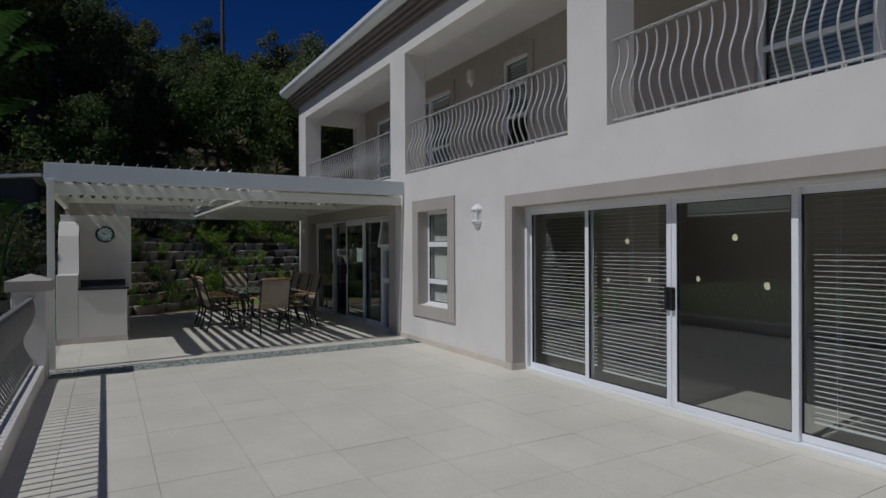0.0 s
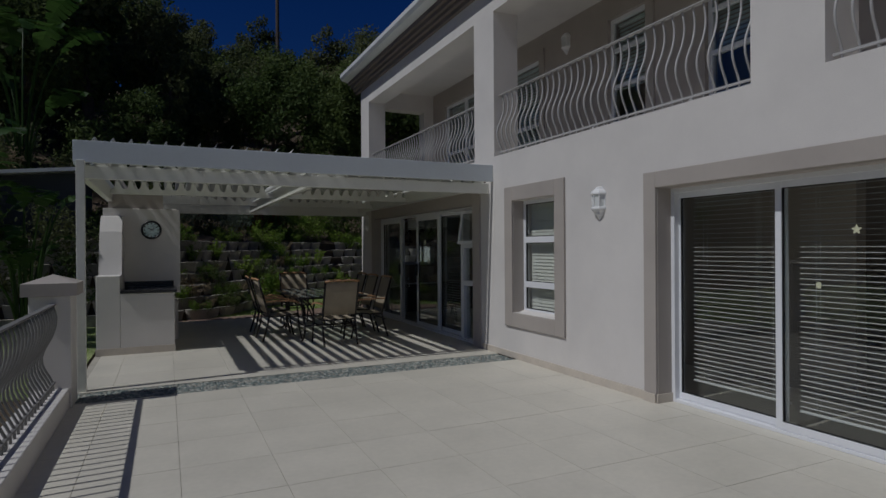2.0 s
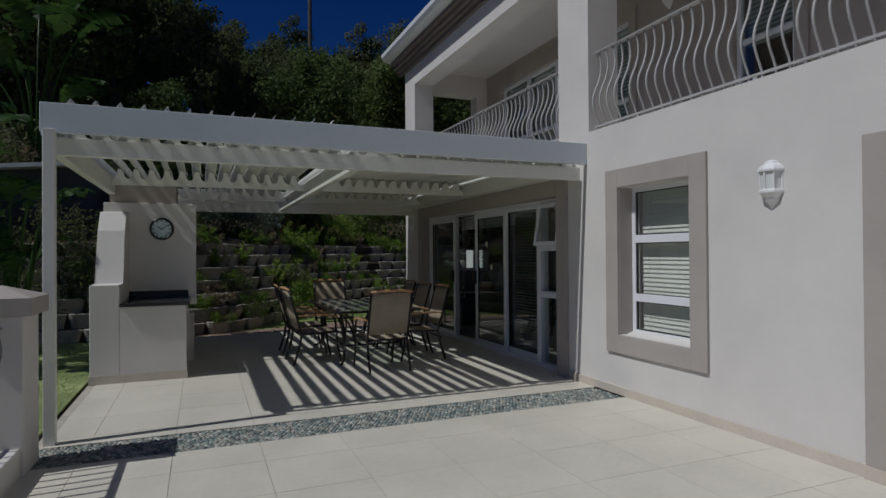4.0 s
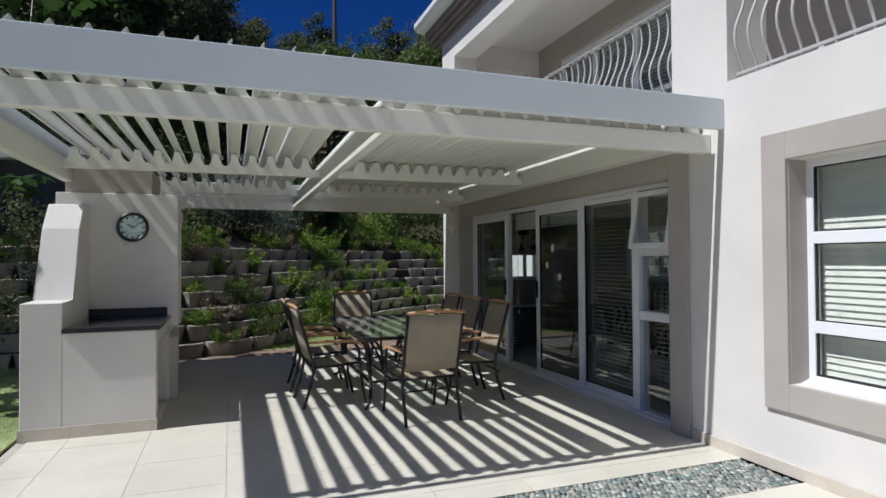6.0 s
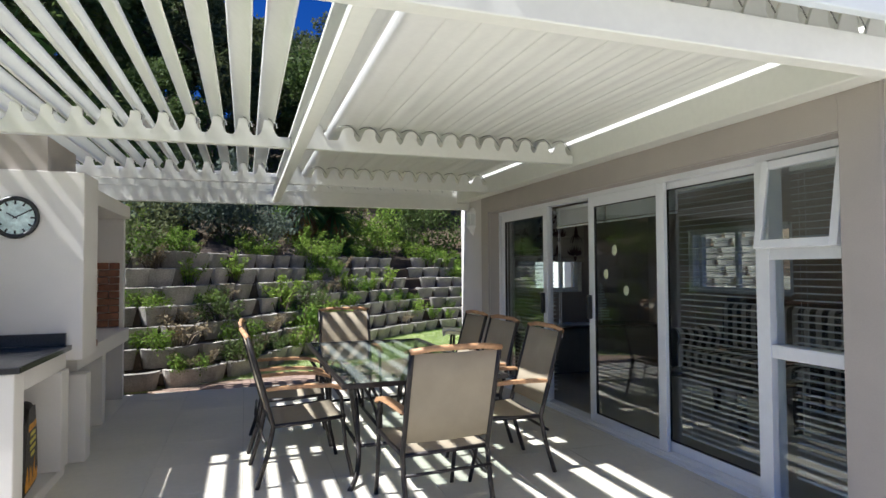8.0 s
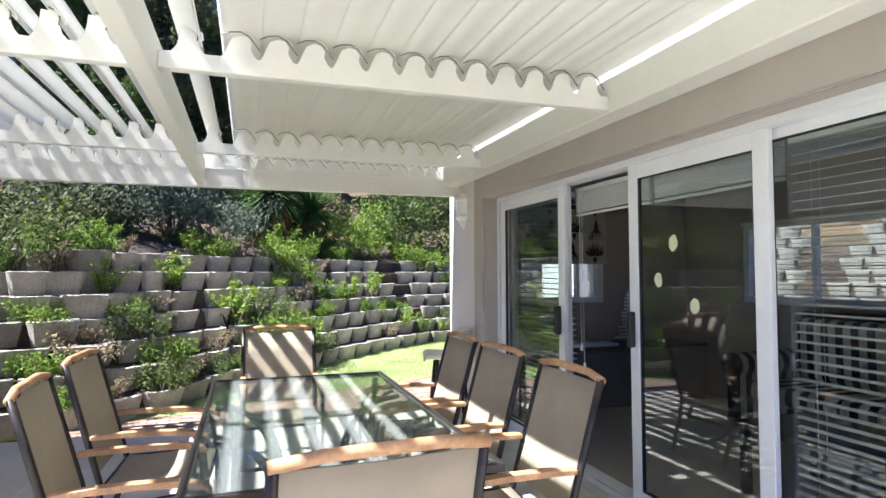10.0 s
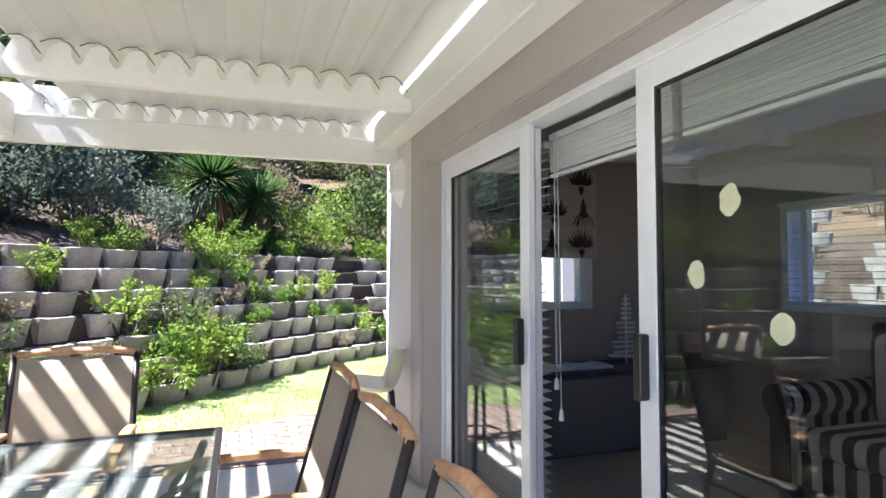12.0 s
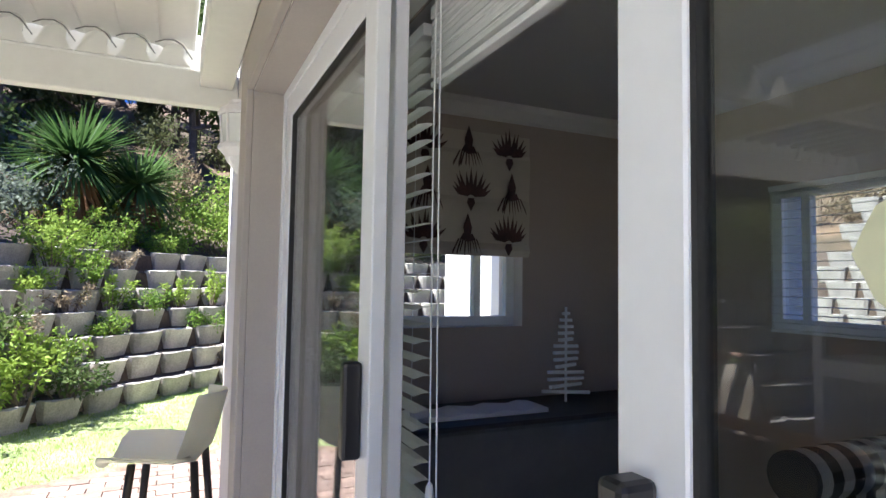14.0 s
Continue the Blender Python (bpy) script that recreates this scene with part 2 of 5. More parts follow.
def mesh_of(name, bm, mat, smooth=False):
    me = bpy.data.meshes.new(name)
    bmesh.ops.recalc_face_normals(bm, faces=bm.faces)
    bm.to_mesh(me)
    bm.free()
    me.materials.append(mat)
    if smooth:
        for p in me.polygons:
            p.use_smooth = True
    return me


def part(name, bm, mat, parent=None, label="", smooth=False):
    ob = new(name, mesh_of(name, bm, mat, smooth))
    if parent is not None:
        ob.parent = parent
    if label:
        ob["label"] = label
    return ob


def boxes(name, mat, rows, parent=None, label="", w=0.0):
    bm = bmesh.new()
    for r in rows:
        box(bm, *r)
    if w:
        bevel(bm, w)
    return part(name, bm, mat, parent, label)


def thing(name, at=(0, 0, 0), turn=0, label="", category="", group="", kind=""):
    ob = new(name)
    ob.matrix_basis = pose(*at, 0, 0, turn)
    return tagged(ob, label, category, group, kind)


def structure(name, mat, rows, label="", category="", w=0.0):
    return tagged(boxes(name, mat, rows, w=w), label, category, kind="structure")


# ---- large structure: house ----
F = 5.08          # outer face of the long wall
T = 0.34
END = 15.24       # far corner of the house
D1 = (1.06, 5.84, 2.06)
W1 = (7.46, 8.42, 0.62, 2.13)
D2 = (9.55, 14.20, 2.15)
structure("wall_west", M_PLASTER, [
    (F, F + T, -7, D1[0], 0, 2.62), (F, F + T, D1[0], D1[1], D1[2], 2.62), (F, F + T, D1[1], W1[0], 0, 2.62),
    (F, F + T, W1[0], W1[1], 0, W1[2]), (F, F + T, W1[0], W1[1], W1[3], 2.62), (F, F + T, W1[1], D2[0], 0, 2.62),
    (F, F + T, D2[0], D2[1], D2[2], 2.62), (F, F + T, D2[1], END, 0, 2.62),
    (F, F + T, -7, END, 2.62, 2.80)], "cream plastered long outer wall of the house", "wall")
structure("wall_upper", M_PLASTER, [
    (F, F + 0.4, c - 0.295, c + 0.295, 2.80, 4.88) for c in (-5.12, -0.45 + 0.02, 4.545, 9.215, 14.945)] + [
    (F, F + 0.4, -7, END, 4.88, 5.32)], "cream plastered columns and lintel of the balcony", "wall")
structure("wall_north", M_PLASTER, [
    (F + T, 5.8, 14.94, END, 0, 2.62), (6.86, 8.35, 14.94, END, 0, 2.62), (5.8, 6.86, 14.94, END, 0, 1.09), (5.8, 6.86, 14.94, END, 2.25, 2.62),
    (F + T, 8.35, 14.94, END, 2.62, 2.80),
    (F + 0.4, 5.55, 14.94, END, 2.80, 5.32), (6.6, 8.35, 14.94, END, 2.80, 5.32), (5.55, 6.6, 14.94, END, 2.80, 3.3), (5.55, 6.6, 14.94, END, 4.84, 5.32)],
    "plastered end wall of the house", "wall")
structure("wall_south", M_PLASTER, [(F + T, 8.35, -7, -6.7, 0, 2.8), (F + 0.4, 8.35, -7, -6.7, 2.8, 5.32)], "plastered end wall of the house", "wall")
structure("wall_east", M_PLASTER, [(8.05, 8.35, -6.7, 12.4, 0, 5.32), (8.05, 8.35, 12.4, 14.06, 0, 1.12), (8.05, 8.35, 12.4, 14.06, 1.95, 5.32), (8.05, 8.35, 14.06, 14.94, 0, 5.32)], "plastered rear wall of the house", "wall")
structure("balcony_slab", M_PLASTER, [(F + T, 8.05, -6.7, 14.94, 2.62, 2.78)], "balcony floor slab", "floor")
# balcony rear wall with its openings (y0, y1, z0, z1)
BW = 6.85
BALC = [(1.4, 3.76, 2.78, 4.85), (5.96, 6.78, 3.3, 4.85), (7.77, 8.53, 3.3, 4.88), (10.33, 14.22, 2.78, 4.84)]
BALC.sort()
rows, y = [], -6.7
for a, b, c, d in BALC:
    rows.append((BW, BW + 0.2, y, a, 2.78, 5.32))
    if c > 2.8:
        rows.append((BW, BW + 0.2, a, b, 2.78, c))
    rows.append((BW, BW + 0.2, a, b, d, 5.32))
    y = b
rows.append((BW, BW + 0.2, y, 14.94, 2.78, 5.32))
structure("wall_balcony", M_TAUPE, rows, "taupe plastered rear wall of the balcony", "wall")
structure("ceiling_balcony", M_PLASTER, [(F + 0.4, 8.05, -6.7, 14.94, 5.25, 5.32)], "white balcony ceiling", "ceiling")

# roof: eave mouldings, gutter and a hipped roof
eave = [(F, 5.24), (5.02, 5.24), (5.02, 5.31), (4.96, 5.31), (4.96, 5.37), (4.90, 5.37), (4.90, 5.44), (4.84, 5.44), (4.84, 5.52), (F, 5.52)]
bm = bmesh.new()
prism(bm, eave, -7.3, END + 0.25)
tagged(part("eave_moulding", bm, M_MOULD), "stepped brown eave moulding under the gutter", "eave", kind="structure")
bm = bmesh.new()
prism(bm, [(4.84, 5.52), (4.70, 5.56), (4.66, 5.62), (4.66, 5.70), (4.69, 5.72), (4.69, 5.66), (4.84, 5.64), (4.9, 5.64), (4.9, 5.52)], -7.35, END + 0.32)
tagged(part("gutter", bm, M_GUTTER), "white moulded gutter along the eave", "gutter", kind="structure")
bm = bmesh.new()
e0, e1, s0, s1 = 4.75, 8.65, -7.3, END + 0.3
top = [bm.verts.new(p) for p in ((6.7, -5.3, 6.65), (6.7, 13.6, 6.65))]
low = [bm.verts.new(p) for p in ((e0, s0, 5.64), (e1, s0, 5.64), (e1, s1, 5.64), (e0, s1, 5.64))]
for f in ((low[0], top[0], top[1], low[3]), (low[1], low[2], top[1], top[0]), (low[0], low[1], top[0]), (low[2], low[3], top[1])):
    bm.faces.new(f)
bm.faces.new(low)
tagged(part("roof", bm, M_ROOF), "hipped grey tiled roof", "roof", kind="structure")

# taupe surrounds
def surround(y0, y1, z0, z1, w, foot=True):
    r = [(F - 0.03, F, y0 - w, y0, z0 - (0 if foot else w), z1 + w), (F - 0.03, F, y1, y1 + w, z0 - (0 if foot else w), z1 + w), (F - 0.03, F, y0, y1, z1, z1 + w)]
    if not foot:
        r.append((F - 0.03, F, y0, y1, z0 - w, z0))
    return r


structure("trim_door_1", M_TAUPE, surround(*D1[:2], 0, D1[2], 0.155), "taupe plaster band round the sliding door", "trim", 0.004)
structure("trim_window_1", M_TAUPE, surround(*W1, 0.19, False), "taupe plaster band round the window", "trim", 0.004)
structure("trim_door_2", M_TAUPE, surround(*D2[:2], 0, D2[2], 0.22), "taupe plaster band round the sliding door", "trim", 0.004)
structure("trim_reveals", M_TAUPE, [
    (F, F + 0.21, D1[1] - 0.004, D1[1] - 0.001, 0, D1[2]), (F, F + 0.21, D1[0], D1[1], D1[2] - 0.004, D1[2] - 0.001),
    (F, F + 0.18, D2[1] - 0.004, D2[1] - 0.001, 0, D2[2]), (F, F + 0.18, D2[0], D2[1], D2[2] - 0.004, D2[2] - 0.001),
    (F, F + 0.18, W1[1] - 0.004, W1[1] - 0.001, W1[2], W1[3])], "taupe painted reveals", "trim")

# interior
structure("floor_interior", M_INFLOOR, [(F + 0.27, 8.05, -6.7, 14.94, -0.06, 0.012)], "pale interior tiled floor", "floor")
structure("threshold", M_TILE, [(F - 0.003, F + 0.268, D1[0], D1[1], -0.05, 0.0), (F - 0.003, F + 0.268, D2[0], D2[1], -0.05, 0.0)], "cream tiles of the door thresholds", "floor")
structure("ceiling_interior", M_INCEIL, [(F + T, 8.05, -6.7, 14.94, 2.5, 2.615)], "white interior ceiling", "ceiling")
structure("wall_partition", M_INWALL, [(F + T, 8.05, 8.95, 9.1, 0.012, 2.5), (6.75, 6.9, 5.0, 8.95, 0.012, 2.5)], "grey interior partition walls", "wall")
structure("wall_lining", M_INWALL, [(F + T + 0.003, 5.8, 14.93, 14.937, 0.012, 2.5), (6.86, 8.05, 14.93, 14.937, 0.012, 2.5), (5.8, 6.86, 14.93, 14.937, 0.012, 1.09), (5.8, 6.86, 14.93, 14.937, 2.25, 2.5),
    (8.04, 8.047, -6.7, 12.4, 0.012, 2.5), (8.04, 8.047, 14.06, 14.93, 0.012, 2.5), (8.04, 8.047, 12.4, 14.06, 0.012, 1.12), (8.04, 8.047, 12.4, 14.06, 1.95, 2.5),
    (F + T + 0.003, F + T + 0.01, D2[0], D2[1], D2[2], 2.5), (F + T + 0.003, F + T + 0.01, D1[0], D1[1], D1[2], 2.5), (F + T + 0.003, F + T + 0.01, D2[1], 14.93, 0.012, 2.5)], "grey painted interior walls", "wall")
bm = bmesh.new()
prism(bm, [(14.93, 2.5), (14.93, 2.40), (14.89, 2.41), (14.84, 2.46), (14.83, 2.5)], F + T, 8.05, 'x')
tagged(part("cornice", bm, M_INCEIL), "white plaster ceiling cornice", "cornice", kind="structure")

# terrace slab under the tiles
structure("floor", M_GROUT, [(-0.02, F, -7, 8.33, -0.3, -0.006), (-0.6, F, 8.33, 8.83, -0.3, -0.05), (-0.1, F, 8.83, 15.0, -0.3, -0.006)], "grey grout bed of the terrace", "floor")
structure("baseboard", M_SKIRT, [(F - 0.015, F, D1[1] + 0.155, W1[0] - 0.6, 0, 0.085), (F - 0.015, F, W1[0] - 0.6, W1[0] + 0.6, 0, 0.085), (F - 0.015, F, W1[0] + 0.6, D2[0] - 0.22, 0, 0.085), (F - 0.015, F, D2[1] + 0.22, END, 0, 0.085), (F - 0.045, F - 0.03, D1[1], D1[1] + 0.155, 0, 0.085),
    (F - 0.03, F + 0.2, D1[1] - 0.019, D1[1] - 0.006, 0, 0.085)], "beige tile skirting", "skirting", 0.002)


# ---- ground ----
def wall_line(s):
    """Foot of the retaining wall, s metres along it."""
    pts = ((-3.5, 14.9), (0.6, 15.1), (1.45, 15.25), (2.2, 15.95), (3.0, 17.2), (3.75, 18.05), (4.55, 18.95), (5.4, 19.85), (6.5, 20.75), (8.2, 21.2), (11.2, 20.4), (13.2, 17.8), (13.8, 14.0), (13.8, 5.0), (13.8, -12.0))
    for a, b in zip(pts, pts[1:]):
        a, b = Vector(a), Vector(b)
        d = (b - a).length
        if s <= d or b == Vector(pts[-1]):
            return a + (b - a) * (s / d), (b - a).normalized()
        s -= d


LINE = [wall_line(s * 0.25) for s in range(0, 210)]


def beyond(x, y):
    """How far a place lies behind the foot of the retaining wall (negative: on the lawn)."""
    p = Vector((x, y))
    q, d = min(LINE, key=lambda r: (r[0] - p).length_squared)
    v = p - q
    return -(v.x * d.y - v.y * d.x) if v.length < 200 else 0


def rise(x, y):
    b = beyond(x, y)
    if b < 2.3:
        return -0.04
    h = 1.8 + (b - 2.3) * 0.36 + 0.5 * noise.noise((x * 0.12, y * 0.12, 0)) * min(b * 0.15, 2)
    return min(h, 14 + 0.05 * b)


bm = bmesh.new()
xs = [-600, -200, -90, -60, -45, -35, -28, -22, -17, -13, -10, -8, -6, -5] + [-4 + i * 0.5 for i in range(0, 48)] + [20.5, 22, 25, 30, 36, 45, 60, 90, 200, 600]
ys = [-600, -200, -60, -30, -15, -10, -5, 0, 4, 8, 11, 13, 14] + [14.5 + i * 0.5 for i in range(0, 26)] + [28, 29.5, 31, 33, 35, 38, 42, 47, 53, 60, 75, 100, 200, 600]
grid = [[bm.verts.new((x, y, rise(x, y) if y > 10 and beyond(x, y) < 150 else -0.04)) for x in xs] for y in ys]
for r0, r1 in zip(grid, grid[1:]):
    for i in range(len(xs) - 1):
        bm.faces.new((r0[i], r0[i + 1], r1[i + 1], r1[i]))
ground = tagged(part("ground", bm, M_HILL, smooth=True), "earth hillside rising behind the garden", "ground", kind="structure")
M_LAWN = material("lawn", (0.24, 0.34, 0.11), 0.9, vary=0.35, scale=1.4, fine=160, bump=0.9, tint=(0.42, 0.44, 0.22), bump_dist=0.02)
bm = bmesh.new()
prism(bm, [(-0.15, 8.9), (-0.15, 15.2), (1.2, 15.2), (3.6, 16.0), (4.6, 16.6), (5.6, 16.9), (8, 17.0), (12, 17), (12.8, 18), (10.5, 20.6), (6, 21.2), (3, 18.5), (1.2, 15.9), (-14, 15.6), (-14, 3), (-0.7, 3), (-0.7, 8.9)], -0.03, -0.012, 'z')
tagged(part("lawn", bm, M_LAWN), "sunlit green lawn below the planted wall", "lawn", kind="structure")
bm = bmesh.new()
prism(bm, [(0.9, 15.0), (5.2, 15.0), (5.2, 15.3), (12, 15.3), (12, 17.05), (8, 16.95), (5.6, 16.85), (4.6, 16.5), (3.6, 15.95), (1.2, 15.15)], -0.2, -0.014, 'z')
tagged(part("path_bed", bm, M_SOIL), "sandy bed of the paved path", "path", kind="structure")


# ---- doors, windows and blinds ----
def frame_rows(x0, x1, y0, y1, z0, z1, w, wb=None):
    """Four bars of a frame in a plane of constant x."""
    wb = w if wb is None else wb
    return [(x0, x1, y0, y0 + w, z0, z1), (x0, x1, y1 - w, y1, z0, z1), (x0, x1, y0 + w, y1 - w, z1 - w, z1), (x0, x1, y0 + w, y1 - w, z0, z0 + wb)]


def sash(parent, x, y0, y1, z0, z1, w=0.055, wb=0.08, d=0.035, name="sash", pane=True):
    s = boxes(name, M_ALU, frame_rows(x, x + d, y0, y1, z0, z1, w, wb), parent, w=0.003)
    boxes("seal", M_RUBBER, frame_rows(x + 0.006, x + d - 0.006, y0 + w, y1 - w, z0 + wb, z1 - w, 0.007), s)
    if pane:
        g = boxes("pane", M_GLASS, [(x + 0.015, x + 0.020, y0 + w, y1 - w, z0 + wb, z1 - w)], s)
        g.visible_shadow = False
    return s


def door_handle(parent, x, y, z):
    bm = bmesh.new()
    box(bm, x - 0.045, x, y - 0.018, y + 0.018, z - 0.11, z + 0.11)
    bevel(bm, 0.008, 2)
    return part("handle", bm, M_BLACK, parent, "black plastic pull handle")




def blind(name, x, y0, y1, z_top, z_bot, pitch=0.046, tilt=14, label="grey venetian blind with thin slats", mat=None, half=0.0245):
    """Venetian blind in a plane of constant x: head rail, slats, cords, bottom rail."""
    b = thing(name, (x, (y0 + y1) / 2, z_top), 0, label, "blind", "venetian blinds")
    mat = mat or M_BLIND
    w = y1 - y0
    boxes("head_rail", mat, [(-0.018, 0.018, -w / 2, w / 2, -0.035, 0)], b, w=0.002)
    me = None
    z = -0.05
    a = radians(tilt)
    while z > -(z_top - z_bot) + 0.03:
        if me is None:
            bm = bmesh.new()
            ring = [(half * u * math.cos(a) + 0.003 * (1 - u * u) * math.sin(a), half * u * math.sin(a) + 0.003 * (1 - u * u)) for u in (-1, 0, 1)]
            ring += [(p[0] - 0.0006 * math.sin(a), p[1] - 0.0006) for p in ring[::-1]]
            prism(bm, ring, -w / 2 + 0.005, w / 2 - 0.005)
            me = mesh_of("slat", bm, mat)
        o = new("slat", me)
        o.parent = b
        o.location = (0, 0, z)
        z -= pitch
    boxes("bottom_rail", mat, [(-0.013, 0.013, -w / 2, w / 2, z - 0.005, z + 0.012)], b, w=0.002)
    bm = bmesh.new()
    for yy in (-w * 0.36, w * 0.36):
        tube(bm, [(-0.026, yy, 0), (-0.026, yy, z)], 0.0012, 4)
        tube(bm, [(0.026, yy, 0), (0.026, yy, z)], 0.0012, 4)
    part("ladder_cord", bm, M_WHITE, b)
    return b


def raised_blind(name, x, y0, y1, z_top, h=0.16):
    b = thing(name, (x, (y0 + y1) / 2, z_top), 0, "raised venetian blind with slats stacked at the top", "blind", "venetian blinds")
    w = y1 - y0
    boxes("head_rail", M_BLIND, [(-0.018, 0.018, -w / 2, w / 2, -0.035, 0)], b, w=0.002)
    bm = bmesh.new()
    box(bm, -0.013, 0.013, -w / 2, w / 2, -0.0045, 0)
    me = mesh_of("slat", bm, M_BLIND)
    for i in range(int((h - 0.06) / 0.007)):
        o = new("slat", me)
        o.parent = b
        o.matrix_basis = pose(random.Random(i).uniform(-0.002, 0.002), 0, -0.04 - i * 0.007, random.Random(i).uniform(-0.15, 0.15), random.Random(i + 9).uniform(-6, 6), 0)
    boxes("bottom_rail", M_BLIND, [(-0.014, 0.014, -w / 2, w / 2, -h, -h + 0.016)], b, w=0.002)
    return b


# sliding door of the sitting room
X1 = 5.25
d1 = thing("door_1", (0, 0, 0), 0, "white aluminium sliding door with four glass panels", "sliding door", kind="structure")
boxes("door_frame", M_ALU, frame_rows(X1, X1 + 0.11, D1[0], D1[1], 0, D1[2], 0.045, 0.03), d1, w=0.003)
J1 = [5.80, 4.74, 3.61, 2.46, 1.10]
for i, (b_, a_) in enumerate(zip(J1, J1[1:])):
    x = X1 + (0.012 if i in (1, 2) else 0.06)
    s = sash(d1, x, a_ - (0.03 if i != 1 else -0.002), b_ + (0.03 if i != 2 else -0.002), 0.032, D1[2] - 0.045, 0.055, 0.06)
    if i == 1:
        door_handle(s, x, a_ + 0.03, 1.06)
    if i == 2:
        door_handle(s, x, b_ - 0.03, 1.06)
for i, (b_, a_) in enumerate(zip(J1, J1[1:])):
    if i == 2:
        raised_blind("venetian_blind", 5.47, a_ + 0.05, b_ - 0.03, 2.01, 0.17)
    else:
        blind("venetian_blind", 5.47, a_ + 0.04, b_ - 0.04, 2.01, 0.14 if i else 0.17, 0.043, 2, label="lowered grey venetian blind behind the glass door", half=0.0125)


def sticker(x, y, z, r, seed):
    rnd = random.Random(seed)
    bm = bmesh.new()
    n = 14
    ring = [(y + r * (1 + 0.16 * rnd.uniform(-1, 1)) * 0.8 * math.cos(2 * math.pi * k / n), z + r * (1 + 0.12 * rnd.uniform(-1, 1)) * math.sin(2 * math.pi * k / n)) for k in range(n)]
    prism(bm, ring, x - 0.002, x, 'x')
    return tagged(part("window_sticker", bm, M_STICK), "small round pale yellow sticker on the glass", "sticker", "door stickers")


M_STICK = material("pale_sticker", (0.62, 0.62, 0.42), 0.7, vary=0.1, bump=0.0)
for y, z, r in ((2.96, 1.63, 0.03), (2.68, 1.23, 0.035), (3.32, 1.26, 0.025), (4.42, 1.20, 0.025), (3.87, 1.23, 0.025)):
    sticker(X1 + 0.015, y, z, r, y)
bm = bmesh.new()
prism(bm, [(4.15 + (0.04 if k % 2 == 0 else 0.018) * math.sin(k * math.pi / 5), 1.61 + (0.04 if k % 2 == 0 else 0.018) * math.cos(k * math.pi / 5)) for k in range(10)], X1 + 0.012, X1 + 0.015, 'x')
tagged(part("window_sticker", bm, M_STICK), "star-shaped pale sticker on the glass", "sticker", "door stickers")

# kitchen window
XW = 5.24
w1 = thing("window_1", (0, 0, 0), 0, "white aluminium window in three stacked lights with a blind", "window", kind="structure")
boxes("window_frame", M_ALU, frame_rows(XW, XW + 0.06, *W1[:2], *W1[2:], 0.05), w1, w=0.003)
for z in (1.60, 1.00):
    boxes("transom", M_ALU, [(XW - 0.005, XW + 0.055, W1[0] + 0.05, W1[1] - 0.05, z - 0.04, z + 0.04)], w1, w=0.003)
for a_, b_ in ((0.67, 0.96), (1.04, 1.56), (1.64, 2.08)):
    g = boxes("pane", M_GLASS, [(XW + 0.02, XW + 0.025, W1[0] + 0.05, W1[1] - 0.05, a_, b_)], w1)
    g.visible_shadow = False
    boxes("seal", M_RUBBER, frame_rows(XW + 0.012, XW + 0.035, W1[0] + 0.05, W1[1] - 0.05, a_, b_, 0.008), w1)
bm = bmesh.new()
prism(bm, [(F - 0.002, W1[2] - 0.03), (XW + 0.02, W1[2] + 0.035), (XW + 0.02, W1[2] - 0.05), (F - 0.002, W1[2] - 0.05)], W1[0] + 0.001, W1[1] - 0.001)
part("window_sill", bm, M_PLASTER, w1)
M_PALESLAT = material("pale_blind_slat", (0.84, 0.82, 0.75), 0.5, vary=0.04, scale=3, fine=20, bump=0.0)
blind("venetian_blind", 5.345, W1[0] + 0.03, W1[1] - 0.03, 2.14, 0.66, 0.045, 74, "closed pale venetian blind behind the kitchen window", mat=M_PALESLAT)

# sliding door under the pergola
X2 = 5.20
d2 = thing("door_2", (0, 0, 0), 0, "white aluminium sliding door standing open under the pergola", "sliding door", kind="structure")
boxes("door_frame", M_ALU, frame_rows(X2, X2 + 0.12, D2[0], D2[1], 0, D2[2], 0.045, 0.03) + [(X2 - 0.06, X2, D2[0], D2[1], 0, 0.022)], d2, w=0.003)
sash(d2, X2 + 0.07, 13.0, 14.15, 0.032, D2[2] - 0.045, 0.06, 0.07)
s = sash(d2, X2 + 0.004, 12.945, 14.12, 0.032, D2[2] - 0.045, 0.09, 0.07)
door_handle(s, X2 + 0.004, 13.01, 1.07)
s = sash(d2, X2 + 0.012, 11.10, 12.155, 0.032, D2[2] - 0.045, 0.09, 0.07)
door_handle(s, X2 + 0.012, 12.115, 1.08)
sash(d2, X2 + 0.07, 10.22, 11.2, 0.032, D2[2] - 0.045, 0.05, 0.07)
boxes("mullion", M_ALU, [(X2 - 0.01, X2 + 0.11, 10.12, 10.22, 0.03, D2[2] - 0.045), (X2 - 0.005, X2 + 0.11, D2[0] + 0.045, 10.12, 1.49, 1.57), (X2 - 0.005, X2 + 0.11, D2[0] + 0.045, 10.12, 0.89, 0.97)], d2, w=0.003)
for a_, b_ in ((0.05, 0.89), (0.97, 1.49)):
    g = boxes("pane", M_GLASS, [(X2 + 0.04, X2 + 0.045, D2[0] + 0.045, 10.12, a_, b_)], d2)
    g.visible_shadow = False
